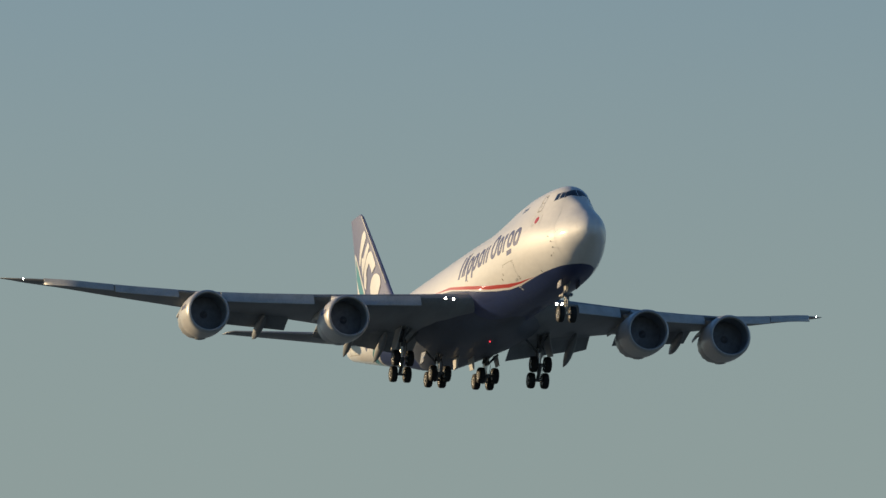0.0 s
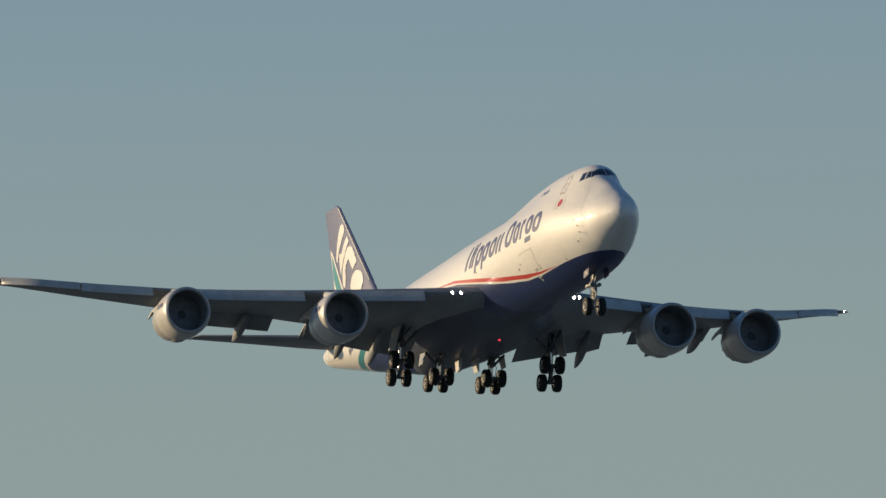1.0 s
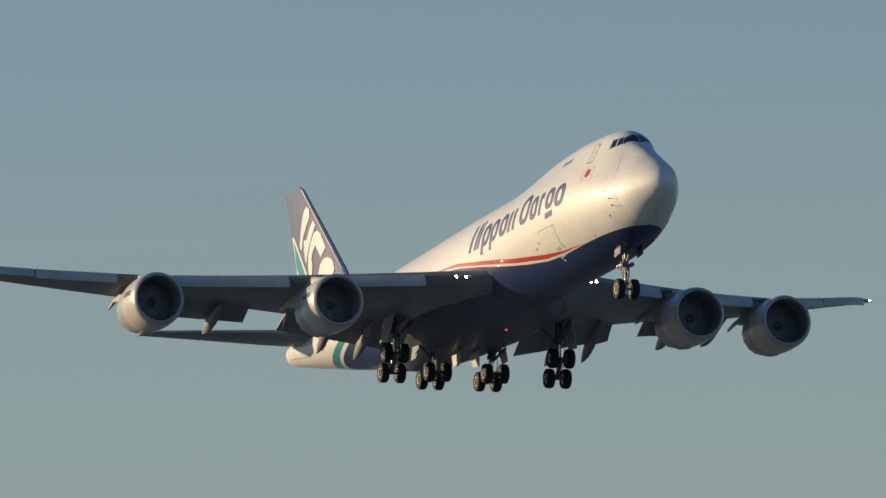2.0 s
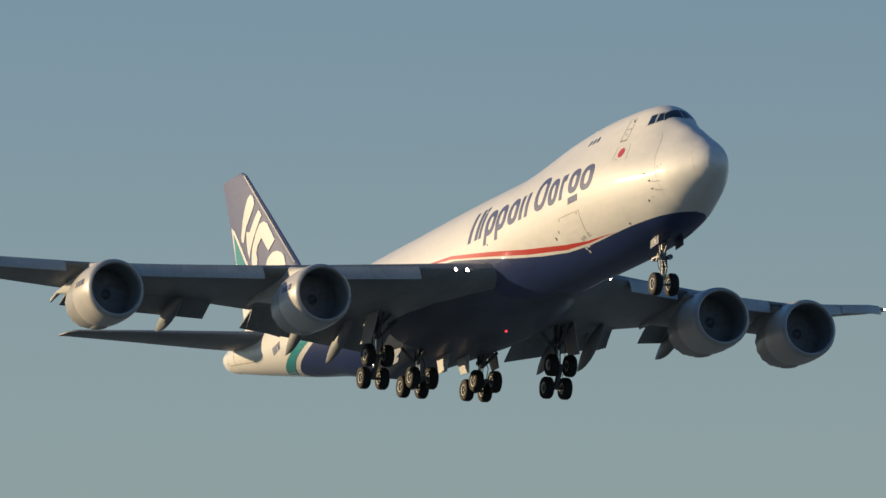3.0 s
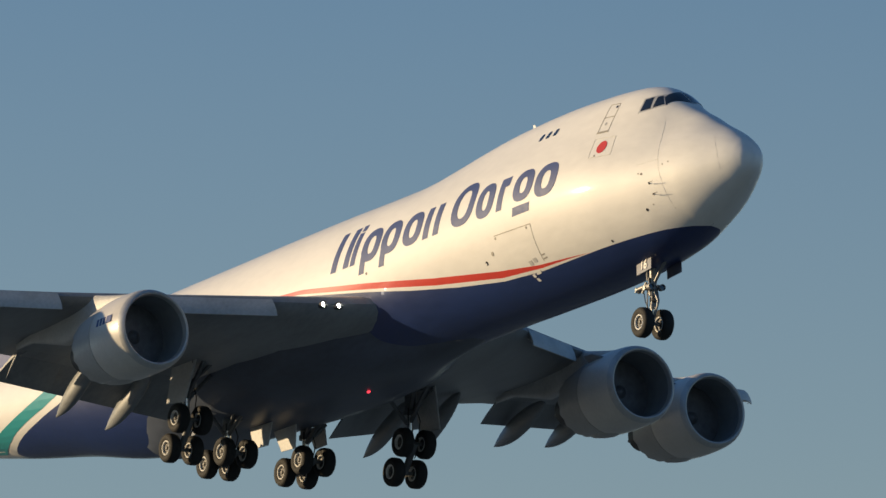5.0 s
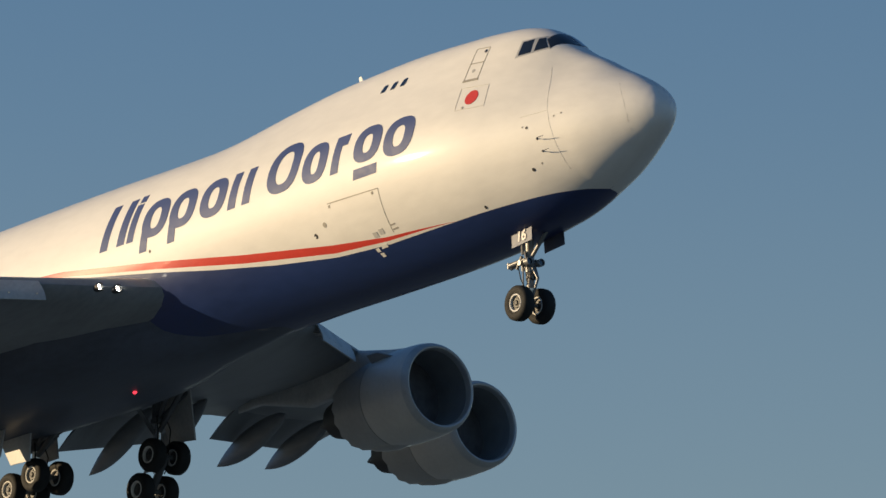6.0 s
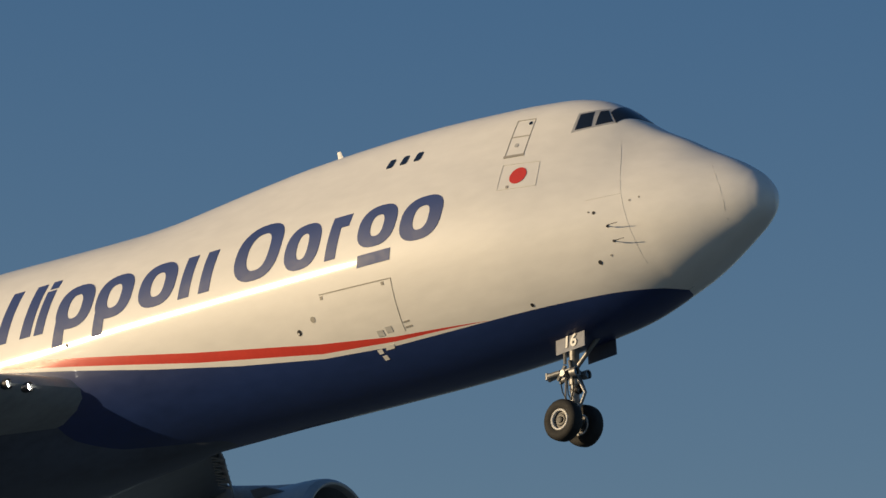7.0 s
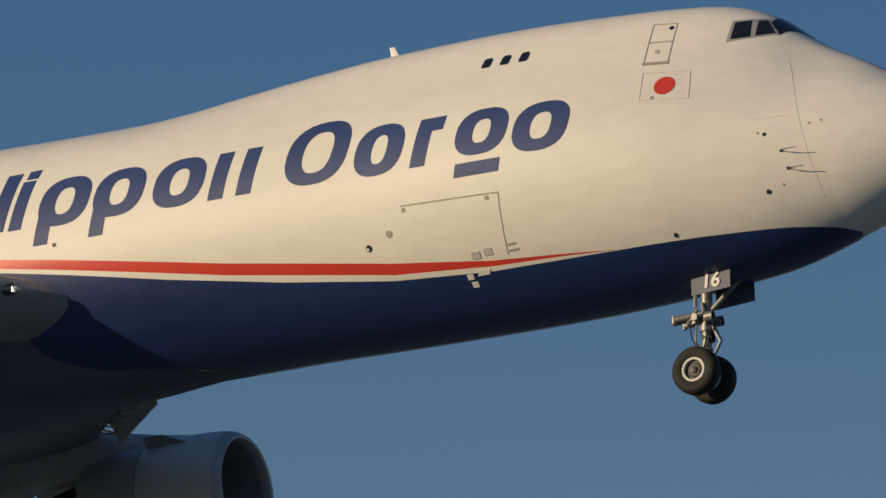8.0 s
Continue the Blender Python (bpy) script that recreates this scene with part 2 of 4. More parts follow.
BLUE_EDGE = edge_curve([(3.2, -3.0), (3.44, -2.85), (3.8, -2.82), (4.84, -2.80), (7.0, -2.82), (9.4, -2.87), (11.0, -2.89), (13.0, -2.89), (15.7, -2.73),
                        (18.8, -2.33), (22.0, -1.81), (25.0, -1.24), (30.0, -0.35), (36.0, 0.30), (44.0, 0.55), (48.0, 0.25), (50.5, -0.15), (52.3, -0.45), (55.1, -0.69), (57.3, -0.82), (58.8, -0.92), (60.3, -1.0), (60.8, -1.4), (74, -1.6)])
RED_LOW = edge_curve([(9.4, -2.86), (10.9, -2.82), (12.8, -2.79), (15.6, -2.61), (20.3, -1.95), (25.2, -1.08), (30.6, -0.16), (36, 0.42), (38, 0.5)])
RED_TOP = edge_curve([(9.4, -2.855), (10.9, -2.77), (12.8, -2.67), (15.6, -2.35), (20.3, -1.66), (25.2, -0.82), (30.6, 0.04), (36, 0.44), (38, 0.5)])


def fuselage():
    stations = sorted(set([round(x, 3) for x in np.concatenate([0.02 + np.linspace(0, 1, 26) ** 2 * 0.98, np.arange(1, 10, 0.2), np.arange(10, 60.8, 0.4), np.arange(60.8, 73.8, 0.6), [73.9]])]))
    counts = (34, 3, 2, 26)
    rings, n = [], sum(counts) + 1
    for s in stations:
        sec = half_section(s)
        arc = np.concatenate([[0], np.cumsum(np.hypot(*np.diff(sec, axis=0).T))])
        total = arc[-1]
        at = lambda z: float(np.interp(-z, -sec[:, 1], arc))
        blue = at(BLUE_EDGE(s))
        r0, r1 = (at(RED_TOP(s)), at(RED_LOW(s))) if 9.4 < s < 38 else (blue, blue)
        eps = total * 0.0008
        blue = min(blue, total - eps)
        r1 = min(r1, blue - eps)
        r0 = min(r0, r1 - eps)
        marks = [0]
        for lo, hi, c in zip((0, r0, r1, blue), (r0, r1, blue, total), counts):
            marks += list(np.linspace(lo, hi, c + 1)[1:])
        ys, zs = np.interp(marks, arc, sec[:, 0]), np.interp(marks, arc, sec[:, 1])
        right = [(-s, -y, z) for y, z in zip(ys, zs)]
        left = [(-s, y, z) for y, z in zip(ys[1:-1], zs[1:-1])][::-1]
        rings.append(right + left)
    verts, faces = loft(rings)
    me = bpy.data.meshes.new("fuselage")
    me.from_pydata(verts, [], faces)
    for m in (WHITE, RED, BLUE):
        me.materials.append(m)
    a, b, c, d = np.cumsum(counts)
    full = 2 * (n - 1)
    for p in me.polygons:
        p.use_smooth = True
        if len(p.vertices) != 4:
            continue
        j = p.index % full
        j = j if j < n - 1 else full - 1 - j
        s = stations[p.index // full]
        p.material_index = 1 if a <= j < b and 9.4 <= s < 38 else 2 if j >= c and 3.2 <= s < 60.8 else 0
    me.update()
    return part("fuselage", me, None, airplane, "white fuselage with a dark blue belly and a red cheatline")


hull = fuselage()


def skin(s, z, off=0.010, side=-1):
    """A point on the fuselage's skin at a station and height, a little proud of it."""
    sec = half_section(s)
    y = float(np.interp(-z, -sec[:, 1], sec[:, 0]))
    i = int(np.clip(np.searchsorted(-sec[:, 1], -z), 1, len(sec) - 2))
    t = sec[i + 1] - sec[i - 1]
    n = np.array([-t[1], t[0]]) / (np.hypot(*t) + 1e-9)
    return Vector((-s, side * (y + off * n[0]), z + off * n[1]))


def decal(outline, off=0.012, cell=0.22, thick=0.010, side=-1):
    """A thin plate that lies on the skin, from an outline of (station, z) corners; cut into cells so that it follows the curve."""
    bm = bmesh.new()
    bm.faces.new([bm.verts.new((s, z, 0)) for s, z in outline])
    xs, zs = [p[0] for p in outline], [p[1] for p in outline]
    for lo, hi, axis in ((min(xs), max(xs), (1, 0, 0)), (min(zs), max(zs), (0, 1, 0))):
        for k in range(1, int((hi - lo) / cell) + 1):
            v = lo + cell * k
            bmesh.ops.bisect_plane(bm, geom=bm.verts[:] + bm.edges[:] + bm.faces[:], plane_co=Vector(axis) * v, plane_no=axis)
    bmesh.ops.triangulate(bm, faces=bm.faces)
    bm.verts.index_update()
    top = [skin(v.co.x, v.co.y, off, side) for v in bm.verts]
    low = [skin(v.co.x, v.co.y, off - thick, side) for v in bm.verts]
    k = len(top)
    faces = [tuple(v.index for v in f.verts) for f in bm.faces]
    rim = [(e.verts[0].index, e.verts[1].index, e.verts[1].index + k, e.verts[0].index + k) for e in bm.edges if len(e.link_faces) == 1]
    bm.free()
    return top + low, faces + rim


def line_on_skin(points, width=0.03, off=0.012):
    """A narrow strip on the skin along (station, z) points."""
    out = []
    for (s0, z0), (s1, z1) in zip(points, points[1:]):
        d = Vector((s1 - s0, z1 - z0)).normalized() * width / 2
        out.append(decal([(s0 - d.y, z0 + d.x), (s1 - d.y, z1 + d.x), (s1 + d.y, z1 - d.x), (s0 + d.y, z0 - d.x)], off, 0.3))
    return join(*out)


def belly_fairing():
    """The body fairing: a shallow keel that sweeps out into the underside of both wings."""
    rings = []
    for s, w, keel, top in ((21.2, 0.5, -3.70, -3.64), (22.4, 0.95, -3.79, -3.42), (23.6, 1.35, -3.90, -3.05), (24.8, 1.75, -3.97, -2.65), (26.2, 2.45, -4.02, -2.15), (28.0, 3.6, -4.05, -2.02), (31, 4.7, -4.06, -2.15),
                            (34, 5.0, -4.06, -2.2), (37, 4.8, -4.02, -2.2), (40, 4.2, -3.96, -2.25), (42.5, 3.6, -3.90, -2.3), (45, 2.7, -3.82, -2.6), (47.5, 1.3, -3.62, -3.2)):
        low = [(-s, w * k / 16, keel + (top - keel) * abs(k / 16) ** 2.8) for k in range(-16, 17)]
        rings.append(low + [(-s, w * k / 4, top + 0.12) for k in (3, 0, -3)])
    return part("wing_body_fairing", mesh_of(*loft(rings), angle=60), FAIRING, airplane, "dark slate-grey wing-to-body fairing")


belly_fairing()


# ================= wings =================
# half span, leading edge x, trailing edge x, leading edge z, trailing edge z, thickness
WING = np.array([
    (2.4, -24.6, -39.2, -1.80, -2.60, 0.120),
    (4.4, -26.2, -39.9, -1.62, -2.35, 0.115),
    (6.3, -27.7, -40.8, -1.42, -2.05, 0.105),
    (10.0, -30.7, -42.0, -1.02, -1.32, 0.095),
    (13.4, -33.4, -43.2, -0.66, -0.70, 0.090),
    (17.5, -36.8, -45.0, -0.11, -0.12, 0.085),
    (21.2, -39.8, -46.9, 0.43, 0.55, 0.080),
    (26.0, -43.8, -49.4, 1.37, 1.60, 0.075),
    (30.0, -47.1, -51.5, 2.23, 2.52, 0.070),
    (32.3, -50.2, -53.0, 2.86, 3.05, 0.068),
    (33.5, -52.5, -53.8, 3.28, 3.38, 0.068),
    (34.1, -53.9, -54.3, 3.55, 3.55, 0.070),
])
CHORD = [(0.5 - 0.5 * math.cos(math.pi * i / 14)) for i in range(15)]


def foil(t):
    up = [(c, 5 * t * (0.2969 * math.sqrt(c) - 0.126 * c - 0.3516 * c**2 + 0.2843 * c**3 - 0.1036 * c**4)) for c in CHORD]
    return [(c, 1.05 * h) for c, h in up[::-1]] + [(c, -0.95 * h) for c, h in up[1:-1]]


def wing_row(y):
    return np.array([np.interp(y, WING[:, 0], WING[:, k]) for k in range(6)])


def wing_ring(y, side, cut=1.0):
    _, xl, xt, zl, zt, th = wing_row(y)
    c = xl - xt
    return [(xl + (xt - xl) * min(u, cut), side * y, zl + (zt - zl) * min(u, cut) + h * c) for u, h in foil(th)]


def flap(side, y0, y1, le0, le1, te0, te1, thick):
    """A lowered flap between two span stations; edges as (x, z)."""
    rings = []
    for k in range(7):
        u = k / 6
        y = y0 + (y1 - y0) * u
        a = np.array(le0) + (np.array(le1) - le0) * u
        b = np.array(te0) + (np.array(te1) - te0) * u
        d = b - a
        n = np.array([-d[1], d[0]])
        n = n / np.hypot(*n) * (-1 if n[1] < 0 else 1)
        rings.append([(a[0] + d[0] * c + n[0] * (h * thick / 0.1 + 0.05 * math.sin(math.pi * c)), side * y, a[1] + d[1] * c + n[1] * (h * thick / 0.1 + 0.05 * math.sin(math.pi * c))) for c, h in foil(0.1)])
    return loft(rings)


def canoe(side, y, nose, tip, r):
    rings = []
    a, b = Vector((nose[0], side * y, nose[1])), Vector((tip[0], side * y, tip[1]))
    for k in range(13):
        u = k / 12
        w = r * (max(0.02, 4 * u * (1 - u)) ** 0.55 if u < 0.5 else max(0.02, 1 - ((u - 0.5) * 2) ** 2.2))
        p = a.lerp(b, u)
        rings.append([(p.x, p.y + w * 0.72 * math.cos(t), p.z + w * 1.25 * math.sin(t)) for t in [2 * math.pi * j / 16 for j in range(16)]])
    return loft(rings)


def leading_plate(side, y0, y1, drop, forward):
    """Leading-edge flap panels: a curved plate swung forward and down, on short ribs."""
    rings, n = [], 9
    for k in range(n):
        y = y0 + (y1 - y0) * k / (n - 1)
        _, xl, xt, zl, zt, th = wing_row(y)
        row = []
        for u in (0, 0.25, 0.5, 0.75, 1.0):
            row.append((xl - 0.05 + forward * math.sin(u * 1.5), side * y, zl + 0.12 - drop * u))
        back = [(x - 0.07, yy, z - 0.01) for x, yy, z in row[::-1]]
        rings.append(row + back)
    return loft(rings)


def one_wing(side):
    which = "left" if side > 0 else "right"
    ys = [2.4, 3.4, 4.4, 5.3, 6.3, 8, 10, 11.7, 13.4, 15.4, 17.5, 19.4, 21.2, 23.6, 26, 28, 30, 31.2, 32.3, 33.0, 33.5, 33.9, 34.1]
    wing = part("wing", mesh_of(*loft([wing_ring(y, side) for y in ys]), angle=50), GREY, airplane, "swept grey wing with lowered flaps")
    part("inboard_flap", mesh_of(*flap(side, 3.86, 11.1, (-38.0, -2.55), (-41.0, -1.05), (-40.5, -3.78), (-43.7, -1.95), 0.12)), GREY, wing)
    part("inboard_rear_flap", mesh_of(*flap(side, 9.3, 11.1, (-40.6, -1.55), (-41.3, -1.1), (-41.9, -2.75), (-42.5, -2.15), 0.06)), GREY, wing)
    part("outboard_flap", mesh_of(*flap(side, 13.45, 20.6, (-41.6, -0.75), (-45.4, 0.35), (-43.4, -1.6), (-47.6, -0.35), 0.09)), GREY, wing)
    part("inboard_flap_vane", mesh_of(*flap(side, 4.0, 11.0, (-36.8, -2.35), (-39.4, -1.15), (-38.6, -2.85), (-41.4, -1.35), 0.12)), GREY, wing)
    for y, nose, tip, r in ((6.5, (-37.8, -2.4), (-42.0, -4.08), 0.40), (9.0, (-37.8, -1.8), (-41.9, -3.78), 0.42), (15.5, (-41.2, -0.9), (-45.6, -2.0), 0.42), (19.3, (-43.2, -0.3), (-47.4, -1.3), 0.40)):
        part("flap_track_fairing", mesh_of(*canoe(side, y, nose, tip, r)), GREY, wing, "pointed grey flap track fairing")
    for y0, y1, d, f in ((6.35, 10.7, 0.80, 0.42), (13.5, 19.7, 0.78, 0.40), (22.6, 26.9, 0.66, 0.34), (27.0, 31.6, 0.56, 0.30)):
        part("leading_edge_flap", mesh_of(*leading_plate(side, y0, y1, d, f)), LIGHTGREY, wing)
        for k in range(6):
            y = y0 + 0.2 + (y1 - y0 - 0.4) * k / 5
            _, xl, xt, zl, zt, th = wing_row(y)
            part("flap_strut", mesh_of(*join(tube([(xl - 0.30, side * y, zl - 0.22), (xl + f * 0.75, side * y, zl - d * 0.55)], 0.03, 6), tube([(xl - 0.45, side * (y + 0.25), zl - 0.26), (xl + f * 0.75, side * y, zl - d * 0.55)], 0.025, 6))), METAL, wing)
    for x, y, z in ((-26.50, 4.65, -1.63), (-25.82, 4.14, -1.72)):
        at = (wing_row(y)[1] + 0.08, side * y, z)
        part("landing_light", mesh_of(*lathe([(-0.09, 0.01), (-0.10, 0.095), (-0.3, 0.092), (-0.3, 0.01)], seg=20, centre=at)), LAMP, wing, "bright landing light in the wing root")
        part("light_housing", mesh_of(*lathe([(-0.3, 0.105), (-0.03, 0.12), (-0.04, 0.16), (-0.45, 0.16)], seg=20, centre=at)), DARK, wing)
    tip = wing_row(32.85)
    part("wingtip_light", mesh_of(*lathe([(0.05, 0.01), (0.035, 0.03), (0.0, 0.045), (-0.06, 0.05), (-0.10, 0.02)], seg=14, centre=(tip[1] + 0.02, side * 32.85, tip[3]))), LAMP, wing, "bright light in the wing tip")
    return wing


right_wing = one_wing(-1)
left_wing = one_wing(1)


# ================= engines =================
def engine(side, y, x, z):
    c = (x, side * y, z)
    neg = lambda rows: [(-a, r) for a, r in rows]
    cowl = part("engine", mesh_of(*join(lathe(neg([(0.26, 1.70), (0.5, 1.745), (1.0, 1.775), (1.8, 1.785), (2.6, 1.75), (2.65, 1.73), (2.65, 1.50), (1.35, 1.46), (0.30, 1.445)]), seg=64, centre=c))), COWL, airplane, "large turbofan engine with a pale fan cowl")
    part("inlet_lip", mesh_of(*lathe(neg([(0.26, 1.702), (0.16, 1.665), (0.06, 1.605), (0.0, 1.54), (0.03, 1.48), (0.14, 1.445), (0.30, 1.435)]), seg=64, centre=c)), METAL, cowl, "polished metal inlet lip")
    # the sleeve ends in chevrons
    seg, rings = 64, []
    prof = [(2.68, 1.50, 0), (2.68, 1.73, 0), (3.4, 1.66, 0), (4.1, 1.54, 0), (4.62, 1.42, 1), (4.60, 1.38, 1), (3.8, 1.44, 0)]
    for a, r, ch in prof:
        ring = []
        for j in range(seg):
            t = 2 * math.pi * j / seg
            cut = 0.12 * abs(((j / 4) % 1) - 0.5) * 2 if ch else 0
            ring.append((c[0] - a - cut, c[1] + r * math.cos(t), c[2] + r * math.sin(t)))
        rings.append(ring)
    part("reverser_sleeve", mesh_of(*loft(rings, False, False)), SLEEVE, cowl, "grey thrust reverser sleeve with chevrons")
    part("core_nozzle", mesh_of(*lathe(neg([(3.6, 1.0), (4.6, 1.02), (5.4, 0.88), (6.2, 0.66), (6.2, 0.60), (5.4, 0.5)]), seg=40, centre=c)), DARK, cowl)
    part("exhaust_plug", mesh_of(*lathe(neg([(5.2, 0.42), (6.0, 0.40), (6.7, 0.25), (7.2, 0.05)]), seg=32, centre=c)), DARK, cowl)
    part("spinner", mesh_of(*lathe(neg([(1.72, 0.02), (1.74, 0.08), (1.79, 0.16), (1.85, 0.24), (1.91, 0.31)]), seg=32, centre=c)), BLADES, cowl)
    rings = []
    for i in range(7):
        r = 0.30 + (1.44 - 0.30) * i / 6
        rings.append([(c[0] - 1.90, c[1] + r * math.cos(2 * math.pi * j / 144), c[2] + r * math.sin(2 * math.pi * j / 144)) for j in range(144)])
    part("fan", mesh_of(*loft(rings, True, False)), BLADES, cowl, "dark whirling fan")
    part("inlet_duct", mesh_of(*lathe(neg([(0.28, 1.430), (1.0, 1.42), (1.92, 1.43), (1.92, 1.45), (0.28, 1.440)]), seg=64, centre=c)), DUCT, cowl, "grey inlet duct in shade")
    rings = []
    for a, w, d in ((1.4, 0.2, -0.06), (2.1, 0.4, 0.0), (2.9, 0.5, 0.04), (3.4, 0.4, -0.02), (4.0, 0.2, -0.14)):
        rings.append([(c[0] - a, c[1] + w * math.cos(t), c[2] - 1.56 + (-(0.2 + d) if math.sin(t) < 0 else 0.4) * abs(math.sin(t))) for t in [2 * math.pi * j / 24 for j in range(24)]])
    part("gearbox_bulge", mesh_of(*loft(rings)), SLEEVE, cowl)
    # strake on the inboard shoulder
    a = radians(48)
    iy = -side
    pt = lambda s, r: (c[0] - s, c[1] + iy * r * math.cos(a), c[2] + r * math.sin(a))
    part("strake", mesh_of(*slab([pt(1.2, 1.74), pt(2.5, 1.72), pt(2.5, 2.12), pt(1.9, 2.10)], 0.05), smooth=False), GREY, cowl)
    # pylon
    wr = wing_row(y)
    rings = []
    for s, lo, hi, w in ((1.3, 1.70, 1.80, 0.04), (2.6, 1.60, 1.98, 0.22), (4.2, 1.30, 2.30, 0.30), (-wr[1] + x + 0.3, 1.0, wr[3] - z + 0.15, 0.32), (-wr[1] + x + 3.0, 0.85, wr[3] - z - 0.10, 0.30), (-wr[1] + x + 6.0, 1.6, wr[3] - z - 0.35, 0.16), (-wr[1] + x + 7.4, wr[3] - z - 0.75, wr[3] - z - 0.5, 0.04)):
        m = (lo + hi) / 2
        rings.append([(c[0] - s, c[1] + w * math.copysign(abs(math.cos(t)) ** 0.6, math.cos(t)), c[2] + m + (hi - lo) / 2 * math.copysign(abs(math.sin(t)) ** 0.6, math.sin(t))) for t in [2 * math.pi * j / 20 for j in range(20)]])
    part("pylon", mesh_of(*loft(rings)), LIGHTGREY, cowl)
    return cowl


for side in (-1, 1):
    engine(side, 12.07, -27.68, -3.14)
    engine(side, 21.23, -36.17, -1.66)


# ================= tail =================
def surface(rows, side, upright=False):
    """Lofted tail surface; rows of (span, leading x, trailing x, height, thickness)."""
    rings = []
    for p, xl, xt, h, th in rows:
        c = xl - xt
        ring = []
        for u, t in foil(th):
            ring.append((xl - u * c, t * c, h) if upright else (xl - u * c, side * p, h + t * c + 0.075 * u * c))
        rings.append(ring)
    return mesh_of(*loft(rings), angle=50)


fin = part("tail_fin", surface([(0, -57.6, -71.3, 2.9, 0.065), (0, -59.6, -71.5, 4.0, 0.065), (0, -63.3, -72.6, 7.1, 0.065), (0, -67.2, -73.7, 10.4, 0.065), (0, -70.9, -74.8, 13.45, 0.062), (0, -71.5, -74.95, 13.72, 0.04)], 1, True), LETTER, airplane, "tall blue swept tail fin")
fin.location.x = -0.22
for side in (-1, 1):
    part("stabilizer", surface([(1.0, -62.8, -71.3, 1.95, 0.09), (3.0, -64.6, -71.9, 2.22, 0.09), (7.0, -68.2, -73.2, 2.84, 0.085), (10.7, -71.6, -74.4, 3.40, 0.08), (11.1, -72.5, -74.6, 3.47, 0.04)], side), GREY, airplane, "grey swept horizontal stabilizer")


# ================= landing gear =================
def ring_y(profile, seg, centre):
    return lathe(profile, axis_x=False, seg=seg, centre=centre)


def wheel(parent, x, y, z, r=0.64, w=0.53):
    h = w / 2
    part("tyre", mesh_of(*ring_y([(-h * 0.80, r * 0.50), (-h * 0.97, r * 0.62), (-h, r * 0.76), (-h * 0.90, r * 0.90), (-h * 0.62, r * 0.98), (0, r), (h * 0.62, r * 0.98), (h * 0.90, r * 0.90), (h, r * 0.76), (h * 0.97, r * 0.62), (h * 0.80, r * 0.50)], 40, (x, y, z))), RUBBER, parent, "black tyre")
    part("rim", mesh_of(*join(ring_y([(-h * 0.84, r * 0.51), (-h * 0.90, r * 0.48), (-h * 0.84, r * 0.42), (-h * 0.62, r * 0.41), (h * 0.62, r * 0.41), (h * 0.84, r * 0.42), (h * 0.90, r * 0.48), (h * 0.84, r * 0.51)], 32, (x, y, z)))), HUB, parent, "pale metal wheel rim")
    part("hub", mesh_of(*join(ring_y([(-h * 0.60, r * 0.05), (-h * 0.60, r * 0.26), (-h * 0.46, r * 0.30), (-h * 0.46, r * 0.405), (h * 0.46, r * 0.405), (h * 0.46, r * 0.30), (h * 0.60, r * 0.26), (h * 0.60, r * 0.05)], 24, (x, y, z)), ring_y([(-h * 0.85, r * 0.06), (-h * 0.80, r * 0.14), (-h * 0.5, r * 0.17), (h * 0.5, r * 0.17), (h * 0.80, r * 0.14), (h * 0.85, r * 0.06)], 20, (x, y, z)))), HUBDARK, parent, "dark steel wheel hub")


